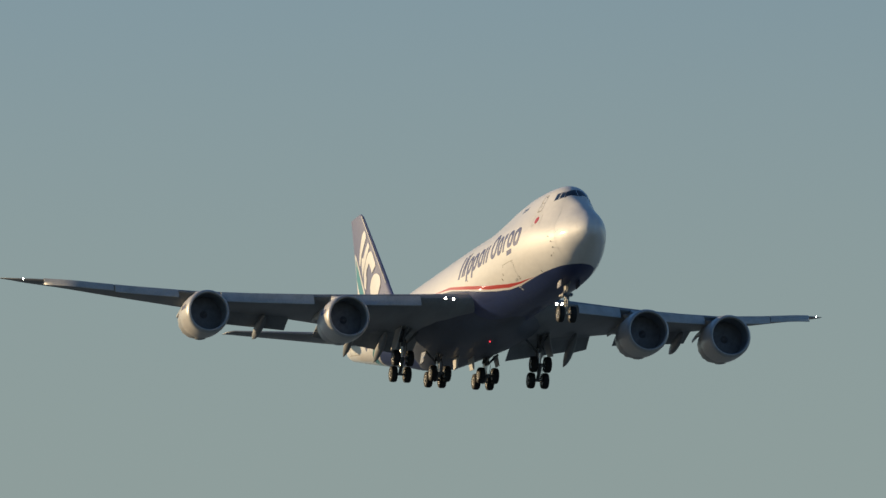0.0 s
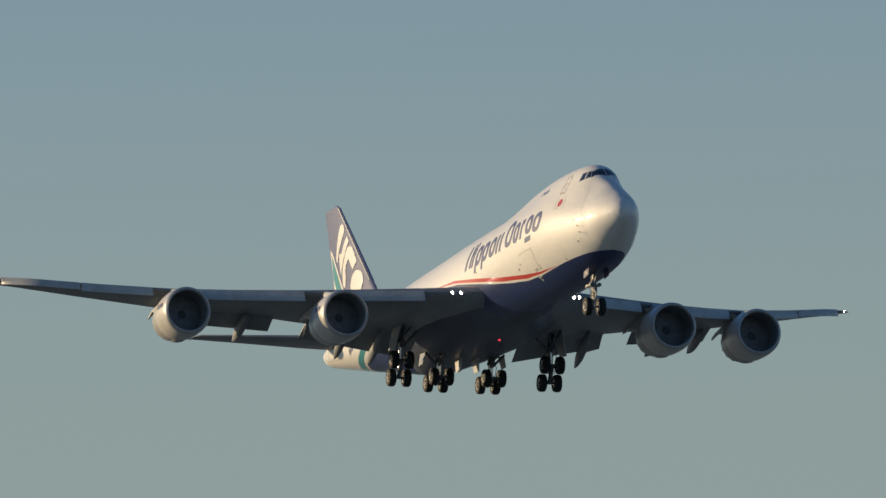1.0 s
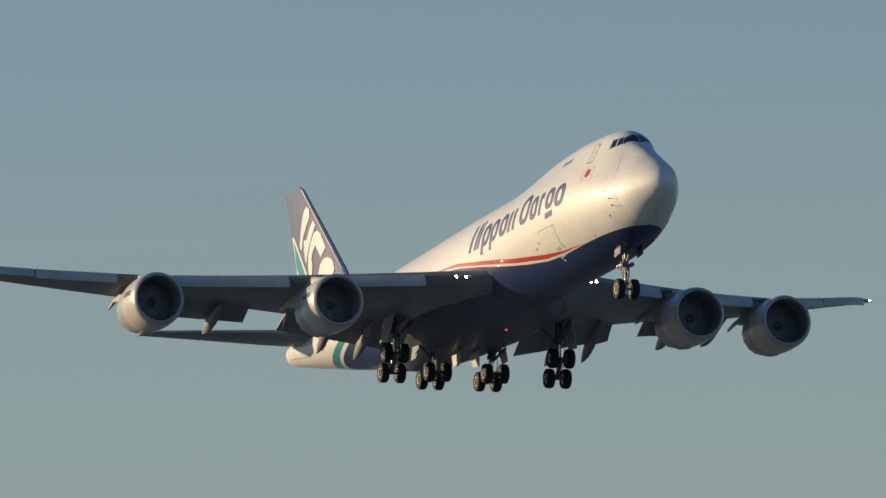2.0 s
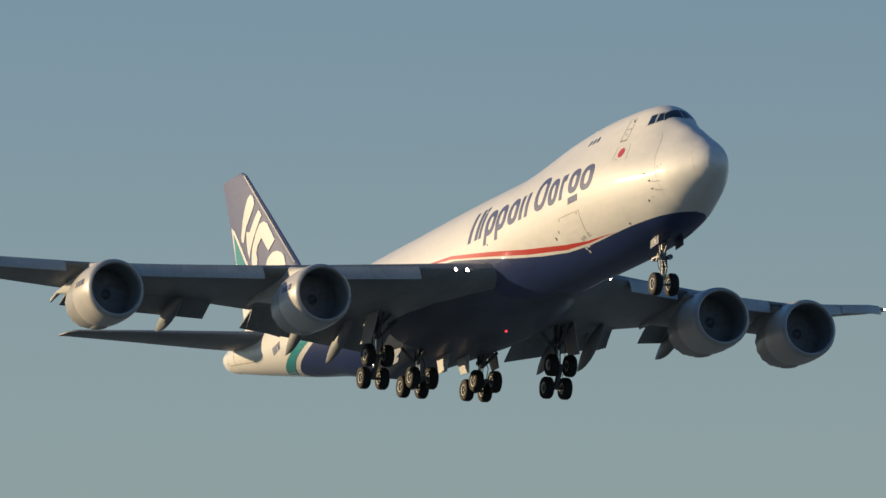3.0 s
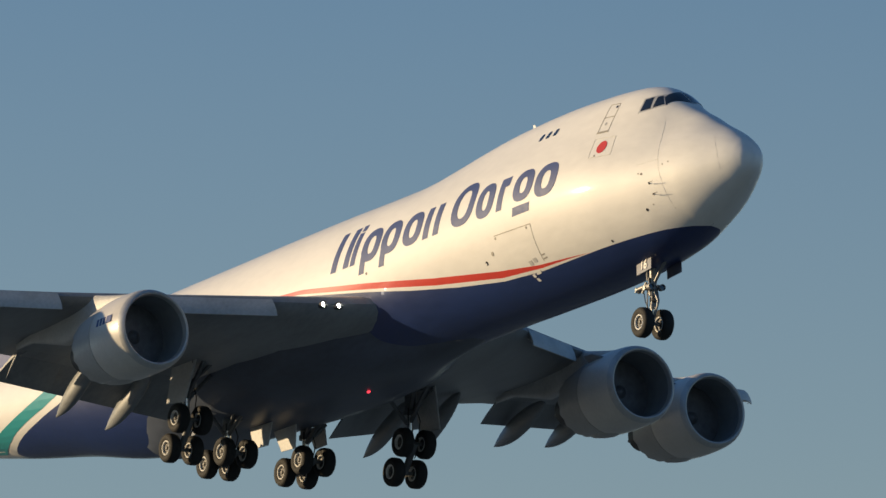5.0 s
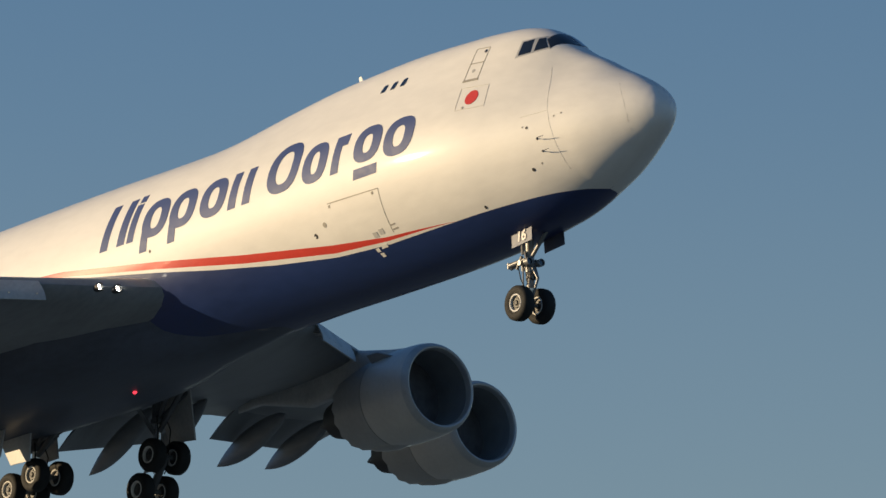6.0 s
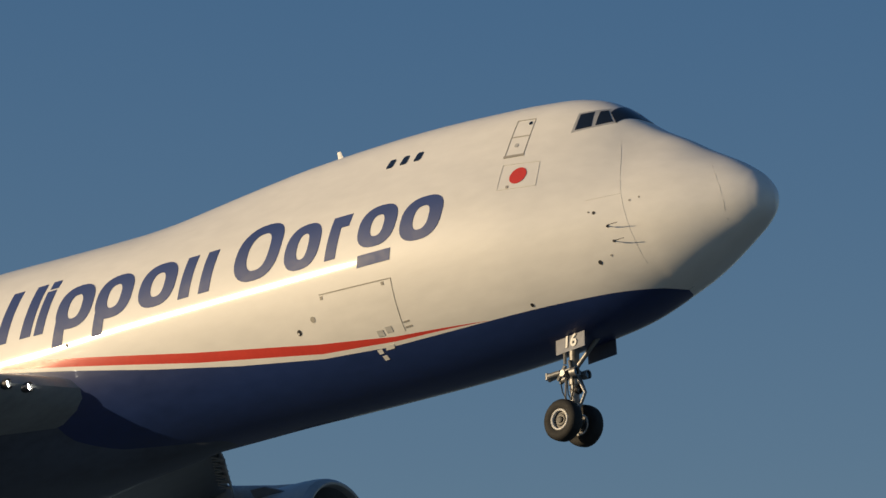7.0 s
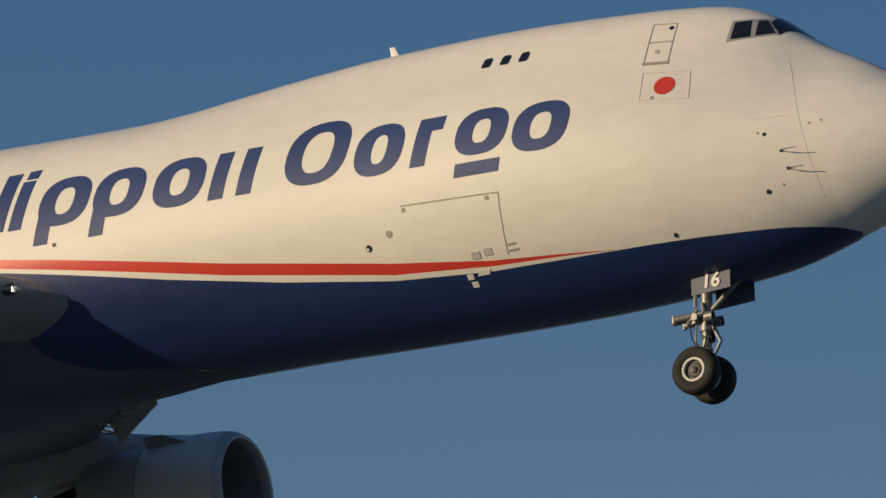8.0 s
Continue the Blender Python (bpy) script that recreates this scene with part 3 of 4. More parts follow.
def main_gear(name, side, y, top, axle, hubs):
    a = (axle[0], side * y, axle[1])
    (fx, fz), (rx, rz) = hubs
    leg = part(name, mesh_of(*join(
        tube([(top[0], side * y, top[1]), (top[0] * 0.68 + a[0] * 0.32, side * y, top[1] * 0.68 + a[2] * 0.32)], 0.24, 20),
        tube([(fx + 0.1, side * y, fz), (rx - 0.1, side * y, rz)], 0.15, 14),
        tube([(fx, side * y - 0.62, fz), (fx, side * y + 0.62, fz)], 0.09, 12),
        tube([(rx, side * y - 0.62, rz), (rx, side * y + 0.62, rz)], 0.09, 12),
        tube([(top[0] + 1.6, side * y, top[1] + 0.1), (a[0], side * y, (top[1] + a[2]) / 2)], 0.10, 12),
        tube([(top[0], side * (y - 1.5) if y > 3 else side * (y + 1.0), top[1] + 0.1), (a[0], side * y, (top[1] + a[2]) / 2)], 0.09, 12),
        tube([(a[0] - 0.25, side * y, (top[1] + a[2]) / 2), (a[0] - 0.55, side * y, (top[1] + 3 * a[2]) / 4), (a[0] - 0.2, side * y, a[2] + 0.1)], 0.06, 10))), GEAR, airplane, "four-wheeled main landing gear leg, lowered")
    half = (top[0] * 0.68 + a[0] * 0.32, side * y, top[1] * 0.68 + a[2] * 0.32)
    part("oleo_piston", mesh_of(*tube([half, a], 0.15, 24)), CHROME, leg, "shiny chromed piston")
    part("leg_collar", mesh_of(*tube([(half[0], half[1], half[2] + 0.10), (half[0], half[1], half[2] - 0.08)], 0.29, 20)), GEAR, leg)
    # drag brace with its joint, brake rods and hoses
    part("drag_brace", mesh_of(*join(tube([(a[0] + 1.5, side * (y - 0.5), top[1]), (a[0] + 0.2, side * y, half[2] + 0.1)], 0.09, 10), tube([(a[0] + 1.5, side * (y + 0.4), top[1]), (a[0] + 0.2, side * y, half[2] + 0.1)], 0.07, 10))), GEAR, leg)
    for dy in (-0.2, 0.2):
        part("hose", mesh_of(*tube([(half[0] + 0.2, half[1] + dy, half[2] + 0.2), (half[0] + 0.34, half[1] + dy * 1.5, half[2] - 0.35), (a[0] + 0.25, a[1] + dy * 1.2, a[2] + 0.25), (a[0] + 0.1, a[1] + dy, a[2])], 0.025, 6)), RUBBER, leg)
    for x, z in hubs:
        for dy in (-0.56, 0.56):
            wheel(leg, x, side * y + dy, z)
    return leg


for side in (-1, 1):
    wing_leg = main_gear("wing_landing_gear", side, 5.6, (-36.4, -2.4), (-36.6, -5.28), ((-36.18, -4.70), (-36.98, -5.86)))
    body_leg = main_gear("body_landing_gear", side, 1.95, (-39.2, -3.6), (-39.36, -5.42), ((-38.62, -5.34), (-40.10, -5.60)))
    part("gear_door", mesh_of(*slab([(-37.0, side * 5.95, -2.3), (-34.9, side * 5.95, -2.2), (-35.25, side * 6.38, -4.18), (-36.8, side * 6.38, -3.98)], 0.06), smooth=False), LIGHTGREY, wing_leg, "pale grey wheel-well door")
    part("gear_door", mesh_of(*slab([(-40.0, side * 0.55, -3.2), (-37.6, side * 0.55, -3.4), (-38.0, side * 0.68, -5.0), (-39.15, side * 0.68, -4.93)], 0.06), smooth=False), LIGHTGREY, body_leg, "pale grey wheel-well door")
    part("gear_door", mesh_of(*slab([(-40.6, side * 2.9, -3.4), (-39.2, side * 2.9, -3.5), (-39.4, side * 3.1, -4.35), (-40.4, side * 3.1, -4.35)], 0.06), smooth=False), GREY, body_leg, "grey wheel-well door")


def nose_gear():
    x, zt, za = -8.02, -3.3, -5.92
    leg = part("nose_landing_gear", mesh_of(*join(
        tube([(x + 0.16, 0, zt), (x + 0.12, 0, -4.75)], 0.15, 20), tube([(x + 0.12, 0, -4.75), (x + 0.09, 0, -5.36)], 0.135, 20),
        tube([(x + 0.13, 0.0, -4.62), (x + 0.12, 0.0, -4.78)], 0.19, 20), tube([(x + 0.10, 0.0, -5.22), (x + 0.10, 0.0, -5.30)], 0.16, 20),
        tube([(x, -0.60, za), (x, 0.60, za)], 0.08, 14),
        tube([(x + 1.3, 0, -3.35), (x + 0.12, 0, -4.35)], 0.07, 12),
        tube([(x + 0.22, -0.06, -4.5), (x + 0.50, 0, -5.08), (x + 0.14, 0, -5.70)], 0.05, 10), tube([(x + 0.22, 0.10, -4.5), (x + 0.50, 0, -5.08)], 0.05, 10),
        tube([(x - 0.1, -0.32, -4.42), (x - 0.1, 0.32, -4.42)], 0.10, 14),
        tube([(x - 0.75, -0.15, -4.45), (x - 0.1, -0.15, -4.35)], 0.09, 12),
        tube([(x - 0.12, -0.12, -4.5), (x - 0.16, -0.14, -5.3)], 0.03, 8))), STEEL, airplane, "slender steel nose landing gear leg, lowered")
    part("oleo_piston", mesh_of(*tube([(x + 0.10, 0, -5.3), (x + 0.02, 0, za)], 0.10, 24)), CHROME, leg, "shiny chromed piston")
    for y in (-0.48, 0.48):
        wheel(leg, x, y, za, 0.635, 0.46)
    # steering cylinders, hoses and brackets round the collar
    for dy in (-0.2, 0.2):
        part("steering_cylinder", mesh_of(*join(tube([(x - 0.62, dy * 1.6, -4.42), (x - 0.2, dy * 1.3, -4.38)], 0.085, 12), tube([(x - 0.2, dy * 1.3, -4.38), (x + 0.16, dy * 1.2, -4.33)], 0.045, 10), tube([(x - 0.66, dy * 1.6, -4.52), (x - 0.66, dy * 1.6, -4.32)], 0.06, 10))), STEEL, leg)
    part("bracket", mesh_of(*join(tube([(x - 0.32, -0.24, -4.60), (x - 0.02, -0.24, -4.20)], 0.06, 8), tube([(x + 0.20, -0.20, -4.62), (x + 0.10, -0.18, -4.05)], 0.05, 8), tube([(x - 0.14, -0.10, -4.1), (x - 0.10, -0.12, -3.5)], 0.05, 8))), STEEL, leg)
    for k, (dx, dy) in enumerate(((-0.18, -0.14), (-0.20, 0.10), (0.16, -0.16))):
        part("hose", mesh_of(*tube([(x + dx * 0.6, dy, -4.2), (x + dx * 1.5, dy * 1.5, -4.55), (x + dx * 1.3, dy * 1.2, -4.95), (x + dx * 0.5, dy, -5.25)], 0.02, 6)), RUBBER, leg)
    for dy in (-0.27, 0.27):
        part("taxi_light_can", mesh_of(*join(lathe([(-0.10, 0.115), (0.10, 0.12), (0.10, 0.14), (-0.12, 0.13), (-0.16, 0.02)], seg=16, centre=(x + 0.34, dy, -4.46)), tube([(x + 0.26, dy, -4.46), (x + 0.1, 0, -4.46)], 0.03, 6))), STEEL, leg)
        part("lens", mesh_of(*lathe([(0.05, 0.01), (0.045, 0.11), (0.02, 0.11)], seg=16, centre=(x + 0.34, dy, -4.46))), GLASS, leg, "unlit lamp glass")
    lamp = (x + 0.30, 0.0, -4.95)
    part("taxi_light", mesh_of(*lathe([(-0.20, 0.01), (-0.21, 0.10), (-0.26, 0.10), (-0.26, 0.01)], seg=18, centre=lamp)), GLASS, leg, "unlit taxi light")
    part("light_housing", mesh_of(*lathe([(-0.24, 0.11), (0.0, 0.11), (-0.01, 0.14), (-0.28, 0.14)], seg=18, centre=lamp)), DARK, leg)
    for side in (-1, 1):
        part("gear_door", mesh_of(*slab([(-7.95, side * 0.72, -3.38), (-6.85, side * 0.72, -3.38), (-6.85, side * 0.74, -3.92), (-7.95, side * 0.74, -4.0)], 0.02), smooth=False), DOORBLUE, leg, "small nose wheel door")
    return leg


nose_leg = nose_gear()


# ================= livery and small things =================
def slanted_frame(left, right, low, high, stroke=0.48, lean=0.18):
    """A hollow slanted rounded loop."""
    cs, cz, rs, rz, n = (left + right) / 2, (low + high) / 2, (left - right) / 2, (high - low) / 2, 28
    soft = lambda v: math.copysign(abs(v) ** 0.80, v)

    def at(k, cut):
        t = 2 * math.pi * k / n
        z = cz + (rz - cut * 0.66) * soft(math.sin(t))
        return cs + (rs - cut) * soft(math.cos(t)) - lean * (z - low), z

    cuts = [stroke * j / 3 for j in range(4)]
    rows = [[at(k, c) for c in cuts] for k in range(n)]
    verts = [skin(s, z, off) for off in (0.013, 0.002) for row in rows for s, z in row]
    faces = [(k * 4 + j, (k + 1) % n * 4 + j, (k + 1) % n * 4 + j + 1, k * 4 + j + 1) for k in range(n) for j in range(3)]
    rim = [(k * 4 + j, (k + 1) % n * 4 + j, (k + 1) % n * 4 + j + 4 * n, k * 4 + j + 4 * n) for k in range(n) for j in (0, 3)]
    return verts, faces + rim


def slanted_bar(left, right, low, high, lean=0.20):
    x = lambda s, z: s - lean * (z - low)
    return decal([(x(left, low), low), (x(left, high), high), (x(right, high), high), (x(right, low), low)])


LETTERS = [
    ("bars", 28.20, 26.75, 0.20, 1.90), ("bar", 26.60, 26.22, 0.18, 1.60),
    ("frame", 25.75, 24.40, 0.12, 1.46), ("frame", 24.10, 22.75, 0.10, 1.42), ("frame", 22.30, 20.95, 0.05, 1.38), ("bars", 20.62, 19.35, 0.02, 1.34),
    ("frame", 18.42, 16.75, -0.02, 1.72), ("frame", 16.35, 15.10, -0.10, 1.28), ("bar", 14.68, 14.25, -0.10, 1.24), ("frame", 13.40, 12.10, -0.02, 1.22), ("frame", 11.78, 10.40, -0.18, 1.14),
]
for kind, a, b, lo, hi in LETTERS:
    if kind == "frame":
        me = slanted_frame(a + 0.06, b - 0.10, lo - 0.03, hi + 0.03)
    elif kind == "bars":
        me = slanted_bar(a, a - 0.44, lo, hi)
        part("livery_mark", mesh_of(*slanted_bar(b + 0.44, b, lo, hi), smooth=True), LETTER, hull, "plain dark blue slanted mark")
    else:
        me = slanted_bar(a, b, lo, hi)
    part("livery_mark", mesh_of(*me, smooth=True), LETTER, hull, "plain dark blue slanted mark")
part("livery_mark", mesh_of(*join(slanted_bar(25.84, 25.42, -0.36, 0.46))), LETTER, hull, "plain dark blue slanted mark")
part("livery_mark", mesh_of(*join(slanted_bar(24.18, 23.76, -0.38, 0.44))), LETTER, hull, "plain dark blue slanted mark")
part("livery_mark", mesh_of(*join(slanted_bar(26.25, 25.90, 1.66, 1.92))), LETTER, hull, "plain dark blue slanted mark")
part("livery_mark", mesh_of(*join(slanted_bar(14.22, 13.75, 0.85, 1.24))), LETTER, hull, "plain dark blue slanted mark")
part("livery_mark", mesh_of(*join(slanted_bar(13.42, 12.15, -0.58, -0.22))), LETTER, hull, "plain dark blue slanted mark")

# cockpit glazing, both sides
for side in (-1, 1):
    for pane in ([(6.26, 2.44), (6.22, 2.97), (5.82, 3.0), (5.77, 2.48)], [(5.66, 2.50), (5.66, 2.99), (5.47, 3.0), (5.18, 2.56)]):
        part("cockpit_window", mesh_of(*decal(pane, 0.014, 0.15, 0.012, side)), GLASS, hull, "dark cockpit window pane")
    part("window_frame", mesh_of(*decal([(6.36, 2.37), (6.30, 3.03), (5.36, 3.08), (5.30, 3.02), (5.05, 2.50), (5.15, 2.50)], 0.006, 0.15, 0.006, side)), METAL, hull)

    # windscreen: from the side post to the centre line
    nu, nv, verts = 8, 6, []
    for off in (0.014, 0.002):
        for i in range(nu + 1):
            u = i / nu
            for j in range(nv + 1):
                v = j / nv
                st = (5.10 - 0.62 * u) * (1 - v) + (5.38 - 0.08 * u) * v
                y = (0.93 * (1 - v) + 0.80 * v) * (1 - u) + 0.03 * u
                sec = half_section(st)[:121]
                verts.append((-st + off * 0.6, side * (y + off * 0.3), float(np.interp(y, sec[:, 0], sec[:, 1])) + off * 0.8))
    k = (nu + 1) * (nv + 1)
    faces = [(o + i * (nv + 1) + j, o + (i + 1) * (nv + 1) + j, o + (i + 1) * (nv + 1) + j + 1, o + i * (nv + 1) + j + 1) for o in (0, k) for i in range(nu) for j in range(nv)]
    part("windscreen", mesh_of(verts, faces), GLASS, hull, "dark front windscreen pane")

# small windows behind the flight deck
for s in (12.98, 12.45, 11.92):
    part("cabin_window", mesh_of(*decal([(s + 0.11, 2.66), (s - 0.09, 2.66), (s - 0.13, 2.71), (s - 0.14, 2.91), (s - 0.10, 2.97), (s + 0.06, 2.97), (s + 0.10, 2.92), (s + 0.13, 2.72)], 0.014, 0.12)), GLASS, hull, "small dark cabin window")

# crew door with its sill and window
part("crew_door", mesh_of(*join(line_on_skin([(8.41, 1.96), (7.77, 1.93), (7.75, 3.15), (8.40, 3.21), (8.41, 1.96)], 0.022), line_on_skin([(8.40, 2.62), (7.77, 2.58)], 0.03), decal([(8.44, 1.90), (8.44, 1.98), (7.74, 1.95), (7.74, 1.87)], 0.02))), SEAM, hull, "upper deck crew door outline")
part("door_window", mesh_of(*decal([(7.88 + 0.06 * math.cos(a), 3.02 + 0.06 * math.sin(a)) for a in [k * math.pi / 5 for k in range(10)]], 0.016)), GLASS, hull)
part("door_mark", mesh_of(*decal([(8.12 + 0.07 * math.cos(a), 2.30 + 0.07 * math.sin(a)) for a in [k * math.pi / 5 for k in range(10)]], 0.014)), LIGHTGREY, hull)

# flag panel
part("flag_panel", mesh_of(*line_on_skin([(8.32, 0.79), (7.04, 0.72), (7.12, 1.56), (8.36, 1.65), (8.32, 0.79)], 0.022)), FAINT, hull, "thin outline of a white flag")
part("flag_disc", mesh_of(*decal([(7.72 + 0.27 * math.cos(a), 1.18 + 0.27 * math.sin(a)) for a in [k * math.pi / 16 for k in range(32)]], 0.014)), RED, hull, "round red disc")
part("flag_vent", mesh_of(*decal([(8.03, 0.80), (7.95, 0.80), (7.95, 0.88), (8.03, 0.88)], 0.016)), SEAM, hull)

# side cargo door, hinges and latches
part("cargo_door", mesh_of(*join(line_on_skin([(15.02, -1.04), (12.21, -1.12)], 0.03), line_on_skin([(12.21, -1.12), (12.25, -1.9), (12.31, -2.59)], 0.018), decal([(15.0, -1.10), (15.0, -1.20), (14.9, -1.20), (14.9, -1.10)]), decal([(12.6, -1.16), (12.6, -1.26), (12.5, -1.26), (12.5, -1.16)]))), SEAM, hull, "lower cargo door outline with hinges")
for s, z in ((13.2, -2.50), (12.85, -2.46)):
    part("door_latch", mesh_of(*decal([(s + 0.12, z - 0.08), (s - 0.12, z - 0.08), (s - 0.12, z + 0.08), (s + 0.12, z + 0.08)], 0.014)), LIGHTGREY, hull)
part("door_latch", mesh_of(*join(line_on_skin([(12.25, -2.38), (12.02, -2.37)], 0.04), line_on_skin([(12.25, -2.52), (11.98, -2.51)], 0.04))), SEAM, hull)
for s, z in ((13.55, -2.92), (13.5, -3.08)):
    part("cowl_patch", mesh_of(*decal([(s + 0.10, z - 0.06), (s - 0.08, z - 0.06), (s - 0.08, z + 0.05), (s + 0.10, z + 0.05)], 0.014)), WHITE, hull)
part("cowl_patch", mesh_of(*decal([(13.35, -2.93), (13.0, -2.93), (12.95, -2.83), (13.25, -2.83)], 0.014)), WHITE, hull)
circle = lambda s, z, r: [(s + r * math.cos(a), z + r * math.sin(a)) for a in [k * math.pi / 6 for k in range(12)]]
for s, z, r, m in ((16.12, -1.92, 0.085, DARK), (15.47, -1.67, 0.09, SEAM), (5.10, -1.99, 0.06, DARK), (5.03, -0.55, 0.05, DARK), (25.2, -0.42, 0.06, DARK), (7.74, -2.72, 0.05, DARK), (5.2, -0.5, 0.03, SEAM), (3.9, -0.35, 0.03, SEAM), (3.6, -0.30, 0.03, SEAM), (4.7, -1.85, 0.03, SEAM)):
    part("static_port", mesh_of(*decal(circle(s, z, r), 0.014)), m, hull)
part("port_hole", mesh_of(*decal(circle(16.15, -1.94, 0.035), 0.022)), WHITE, hull)
for s, z in ((4.63, -1.02), (4.51, -1.47)):
    a, n = skin(s, z, 0.0), skin(s, z, 0.16)
    d = (n - a).normalized()
    part("pitot_probe", mesh_of(*join(tube([a, a + d * 0.13 + Vector((0.10, 0, 0)), a + d * 0.17 + Vector((0.22, 0, 0))], [0.026, 0.018, 0.014], 8), tube([a + d * 0.17 + Vector((0.20, 0, 0)), a + d * 0.17 + Vector((0.50, 0, 0))], 0.011, 8), decal(circle(s, z, 0.04), 0.016))), DARK, hull, "dark pitot probe")

# seams of the swing-up nose and of the radome
part("nose_door_seam", mesh_of(*line_on_skin([(4.74, 1.7), (4.62, 1.4), (4.45, 0.85), (4.28, 0.3), (4.16, -0.2), (4.05, -0.7), (3.95, -1.2), (3.85, -1.7), (3.77, -2.2)], 0.006, 0.008)), FAINT, hull)
part("nose_door_seam", mesh_of(*line_on_skin([(5.3, -0.12), (4.2, -0.08)], 0.006, 0.008)), FAINT, hull)
part("radome_seam", mesh_of(*line_on_skin([(1.60, 0.40), (1.40, 0.05), (1.22, -0.35), (1.12, -0.85), (1.15, -1.35)], 0.006, 0.008)), FAINT, hull)

# blade aerials on the crown
for s, h in ((16.6, 0.42), (10.7, 0.14)):
    z = half_section(s)[0, 1]
    part("blade_aerial", mesh_of(*loft([[(-s + 0.15 - k * 0.26 * (1 - 0.5 * u) - u * 0.20, w * (1 - u * 0.5), z - 0.03 + u * h) for k, w in ((0, 0), (0.4, 0.025), (1.1, 0), (0.4, -0.025))] for u in (0, 0.5, 1)])), WHITE, hull, "white blade aerial")

part("tail_outlet", mesh_of(*lathe([(0.10, 0.02), (0.10, 0.34), (-0.06, 0.36), (-0.06, 0.42), (0.10, 0.44)], seg=28, centre=(-73.95, 0, 2.50))), DARK, hull, "dark round outlet in the tail cone")
for a, b in (((70.9, 1.4), (70.9, 3.0)), ((72.6, 1.75), (72.6, 3.0)), ((66.0, 0.9), (72.4, 1.9))):
    part("tail_seam", mesh_of(*line_on_skin([tuple(np.array(a) + (np.array(b) - a) * k / 4) for k in range(5)], 0.05)), SEAM, hull)

# bands round the tail
def band(front, back, mat, label):
    n = 9
    for side in (-1, 1):
        out = []
        for i in range(n - 1):
            pts = []
            for row, k in ((front, i), (front, i + 1), (back, i + 1), (back, i)):
                u = k / (n - 1) * (len(row) - 1)
                j = min(int(u), len(row) - 2)
                pts.append(tuple(np.array(row[j]) + (np.array(row[j + 1]) - row[j]) * (u - j)))
            out.append(decal(pts, 0.014, 0.4, 0.010, side))
        part("tail_band", mesh_of(*join(*out)), mat, hull, label)


band([(51.6, 0.15), (53.3, -0.24), (55.7, -0.44), (57.7, -0.59), (59.3, -0.75), (61.0, -0.80)], [(53.6, 0.40), (55.6, 0.07), (57.8, -0.15), (60.0, -0.33), (61.3, -0.42), (62.6, -0.50)], TEAL, "teal band round the tail")
for s0, w in ((61.5, 0.16), (61.2, 0.16), (60.9, 0.16), (60.6, 0.16), (60.25, 0.2), (59.95, 0.16)):
    part("registration_bar", mesh_of(*slanted_bar(s0, s0 - w, 0.35 + (61.5 - s0) * 0.05, 0.78 + (61.5 - s0) * 0.05)), LETTER, hull)

# marks on the fin
FIN = np.array([(2.9, -57.6, -71.3), (4.0, -59.6, -71.5), (7.1, -63.3, -72.6), (10.4, -67.2, -73.7), (13.45, -70.9, -74.8)])


def on_fin(outline, off=0.02):
    bm = bmesh.new()
    bm.faces.new([bm.verts.new((x, 0, z)) for x, z in outline])
    for axis, lo, hi in (((1, 0, 0), min(p[0] for p in outline), max(p[0] for p in outline)), ((0, 0, 1), min(p[1] for p in outline), max(p[1] for p in outline))):
        for k in range(1, int((hi - lo) / 0.4) + 1):
            bmesh.ops.bisect_plane(bm, geom=bm.verts[:] + bm.edges[:] + bm.faces[:], plane_co=Vector(axis) * (lo + 0.4 * k), plane_no=axis)
    bmesh.ops.triangulate(bm, faces=bm.faces)
    bm.verts.index_update()
    tops, lows = [], []
    for v in bm.verts:
        xl, xt = np.interp(v.co.z, FIN[:, 0], FIN[:, 1]), np.interp(v.co.z, FIN[:, 0], FIN[:, 2])
        u = min(1, max(0.0, (xl - v.co.x) / (xl - xt)))
        h = 5 * 0.065 * (xl - xt) * (0.2969 * math.sqrt(u) - 0.126 * u - 0.3516 * u**2 + 0.2843 * u**3 - 0.1036 * u**4)
        tops.append((v.co.x, -h * 1.05 - off, v.co.z))
        lows.append((v.co.x, -h * 1.05 + 0.02, v.co.z))
    k = len(tops)
    faces = [tuple(v.index for v in f.verts) for f in bm.faces]
    rim = [(e.verts[0].index, e.verts[1].index, e.verts[1].index + k, e.verts[0].index + k) for e in bm.edges if len(e.link_faces) == 1]
    bm.free()
    right = (tops + lows, faces + rim)
    return join(right, mirror(right))


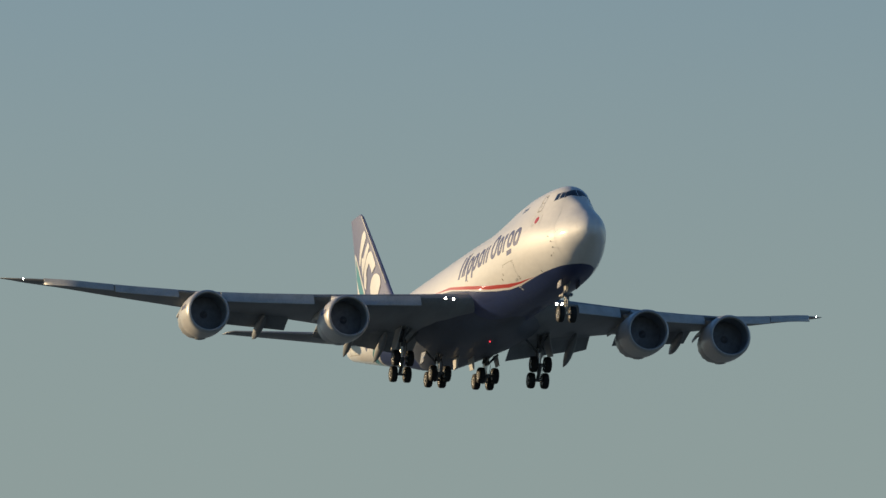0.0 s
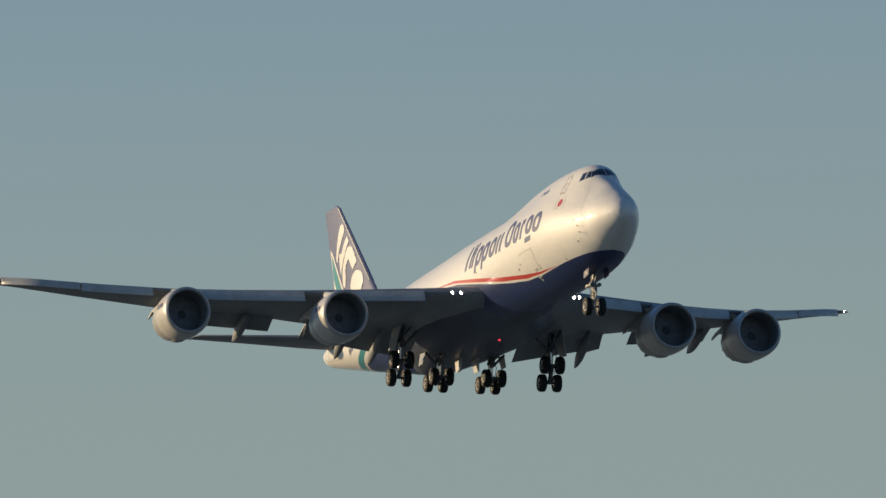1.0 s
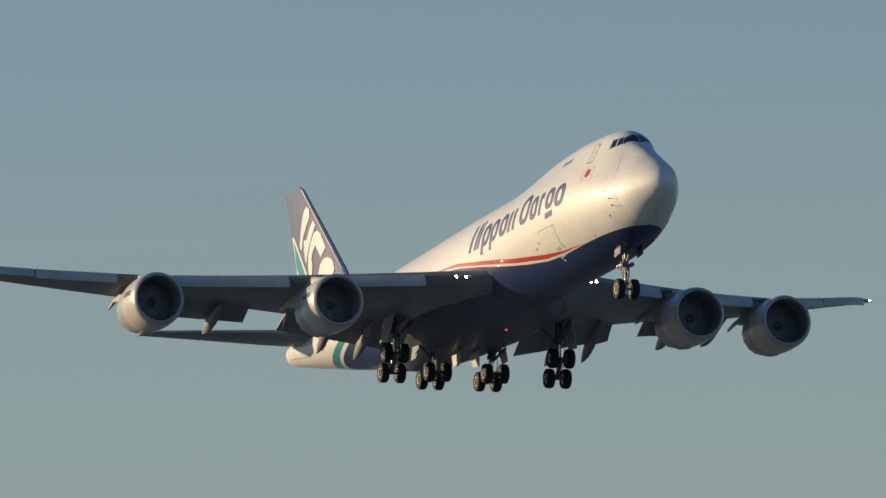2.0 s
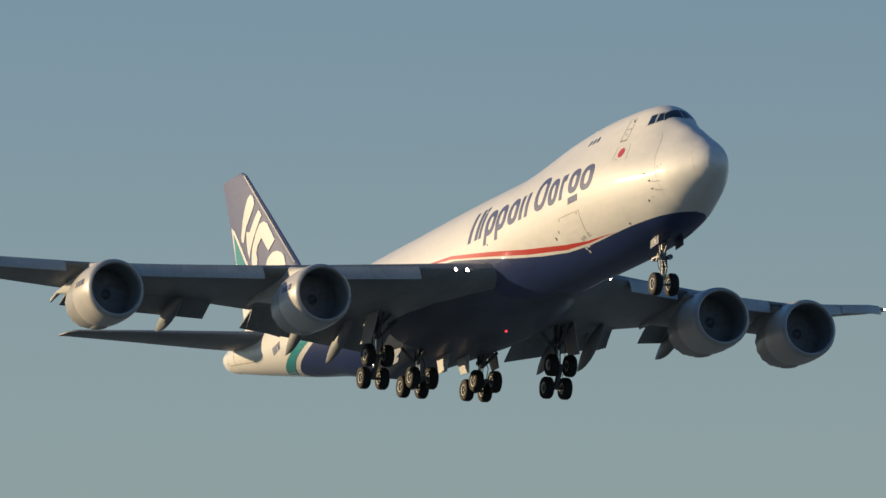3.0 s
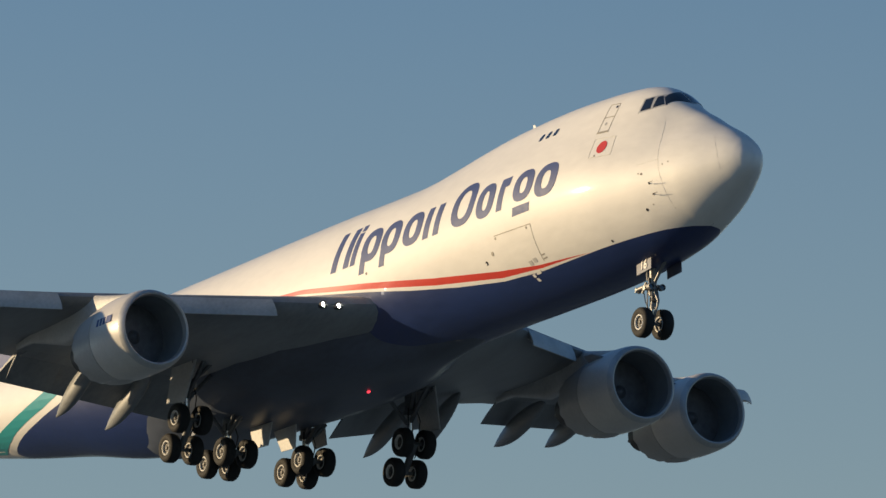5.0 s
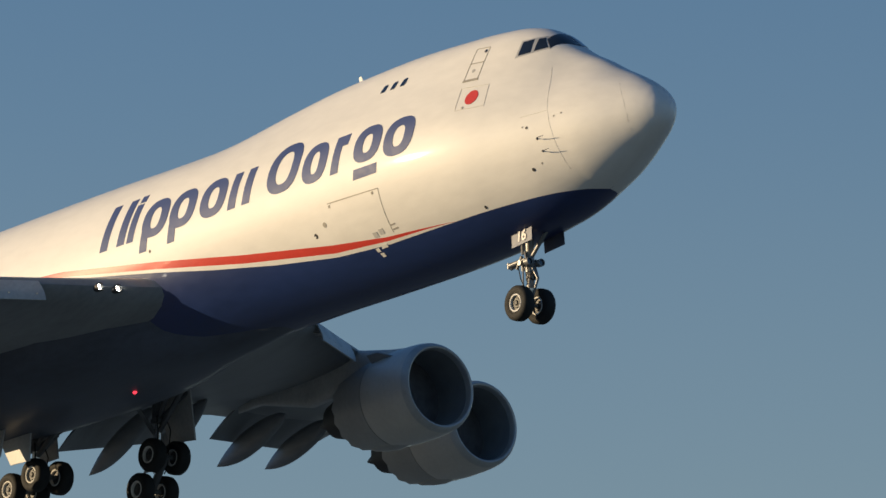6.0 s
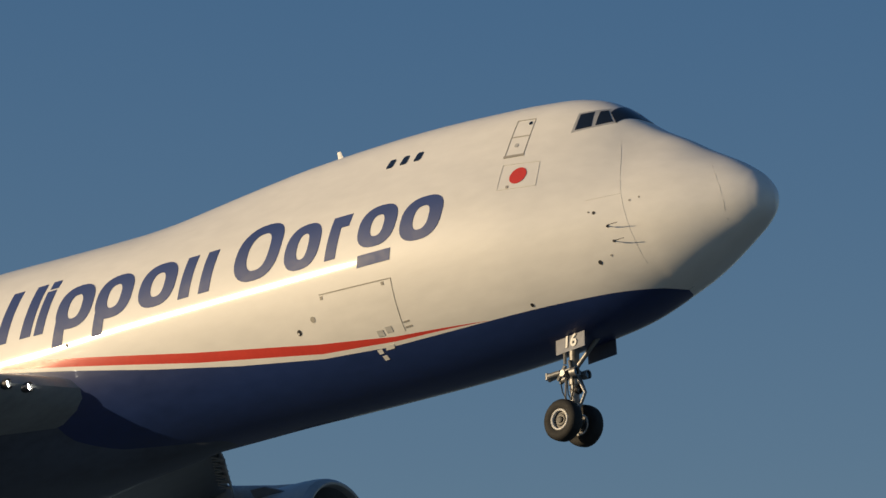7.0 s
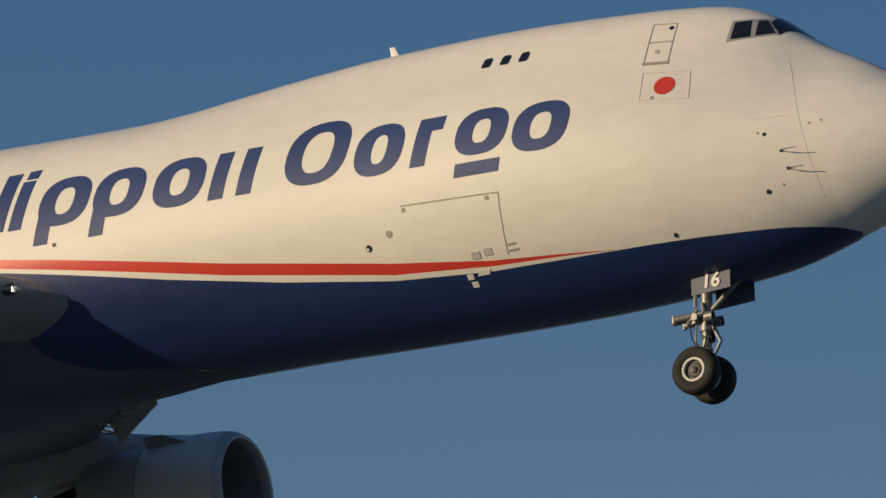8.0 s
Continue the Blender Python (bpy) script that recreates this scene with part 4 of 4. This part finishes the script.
for outline in ([(-69.87, 12.02), (-70.3, 11.86), (-70.73, 11.4), (-71.23, 10.63), (-71.62, 9.73), (-71.5, 9.4), (-71.16, 9.29), (-70.63, 10.13), (-70.06, 10.5), (-69.43, 11.02), (-69.2, 11.35), (-69.46, 11.79)],
                [(-68.46, 10.81), (-69.17, 10.31), (-69.94, 9.71), (-70.58, 9.84), (-70.6, 9.19), (-70.4, 8.5), (-70.05, 8.09), (-69.93, 8.5), (-69.32, 9.15), (-67.98, 10.34)],
                [(-67.57, 9.9), (-68.27, 9.85), (-68.98, 9.29), (-69.56, 8.65), (-69.72, 8.01), (-69.6, 7.2), (-68.9, 6.9), (-68.61, 7.78), (-68.82, 8.17), (-68.58, 8.56), (-67.88, 8.95), (-66.67, 7.89), (-65.77, 8.41), (-67.03, 9.65)],
                [(-65.29, 7.63), (-65.98, 7.69), (-66.54, 7.54), (-66.87, 7.39), (-67.3, 6.8), (-67.0, 5.9), (-66.0, 5.3), (-64.6, 5.6), (-63.89, 6.5), (-64.21, 7.11), (-64.62, 7.39)]):
    part("fin_mark", mesh_of(*on_fin(outline)), WHITE, fin, "plain white mark on the fin")
part("fin_base_panel", mesh_of(*on_fin([(-73.55, 10.7), (-71.7, 4.5), (-71.4, 3.0), (-65.9, 3.0), (-68.6, 6.0), (-70.83, 8.23), (-72.87, 10.37)], 0.02)), WHITE, fin, "white panel at the base of the fin")
part("fin_band", mesh_of(*on_fin([(-73.1, 10.2), (-71.1, 8.1), (-68.9, 5.7), (-66.9, 3.6), (-68.8, 3.6), (-71.0, 6.3), (-72.75, 8.4)], 0.035)), TEAL, fin, "teal band on the fin")
part("fin_leading_edge", mesh_of(*on_fin([(-71.02, 13.44), (-62.66, 6.4), (-62.80, 6.4), (-71.16, 13.44)], 0.03)), LIGHTGREY, fin, "pale strip along the leading edge")

# beacon below the belly
part("beacon", mesh_of(*lathe([(-0.09, 0.01), (-0.07, 0.05), (0.0, 0.07), (0.07, 0.05), (0.09, 0.01)], seg=16, centre=(-30.6, 0, -4.09))), BEACON, airplane, "red anti-collision light")


# number on the nose wheel door
def number(text, height, at):
    curve = bpy.data.curves.new("number", "FONT")
    curve.body, curve.size, curve.extrude, curve.align_x, curve.align_y = text, height, 0.006, "CENTER", "CENTER"
    curve.shear, curve.offset = 0.12, 0.012
    ob = bpy.data.objects.new("number", curve)
    scene.collection.objects.link(ob)
    bpy.context.view_layer.update()
    me = bpy.data.meshes.new_from_object(ob.evaluated_get(bpy.context.evaluated_depsgraph_get()))
    bpy.data.objects.remove(ob)
    me.transform(at)
    return me


part("door_number", number("16", 0.52, Matrix.Translation((-7.40, -0.765, -3.68)) @ Euler((radians(90), 0, 0)).to_matrix().to_4x4()), WHITE, nose_leg, "white number 16")

# engine maker's mark as bars on the fan cowls
for y, x, z in ((12.07, -27.68, -3.14), (21.23, -36.17, -1.66)):
    pieces = []
    for k, w in ((0, 0.30), (1, 0.16), (2, 0.16), (3, 0.16), (4, 0.16)):
        a0 = radians(180 - 14)
        xx = x - 0.75 - k * 0.27
        rr = 1.785
        ring = [(xx, -y + rr * math.cos(a0 - 0.09), z + rr * math.sin(a0 - 0.09)), (xx - w, -y + rr * math.cos(a0 - 0.09), z + rr * math.sin(a0 - 0.09)),
                (xx - w, -y + rr * math.cos(a0 + 0.09), z + rr * math.sin(a0 + 0.09)), (xx, -y + rr * math.cos(a0 + 0.09), z + rr * math.sin(a0 + 0.09))]
        pieces.append(slab(ring, 0.03))
    part("cowl_mark", mesh_of(*join(*pieces), smooth=False), LETTER, airplane)


# ================= motion =================
def motions():
    rows = []
    bank = edge_curve([(0, -0.115), (2.0, -0.115), (2.5, 0.08), (3.0, 0.20), (3.5, -0.03), (4.0, -0.115), (6.0, -0.115), (6.5, -0.3), (7.0, -0.55), (7.5, -0.95), (8.0, -1.3)])
    swing = edge_curve([(0, -0.30), (1.5, -0.25), (3.0, -0.15), (4.2, -0.15), (5.3, -0.4), (8.0, -0.45)])
    for i in range(17):
        t = i * 0.5
        x = -718.041 + 78.801 * t + 0.5 * -0.1031 * t * t
        z = EYE.z + 100.296 + -4.1343 * t
        rows.append((t, pose(x, 231.955, z) @ pose(0, 0, 0, 0, 0, -2.217) @ pose(0, 0, 0, 0, -3.440, 0) @ pose(0, 0, 0, bank(t), 0, 0) @ pose(-15, 0, 0, 0, 0, swing(t)) @ pose(15, 0, 0)))
    walk(airplane, rows)


motions()
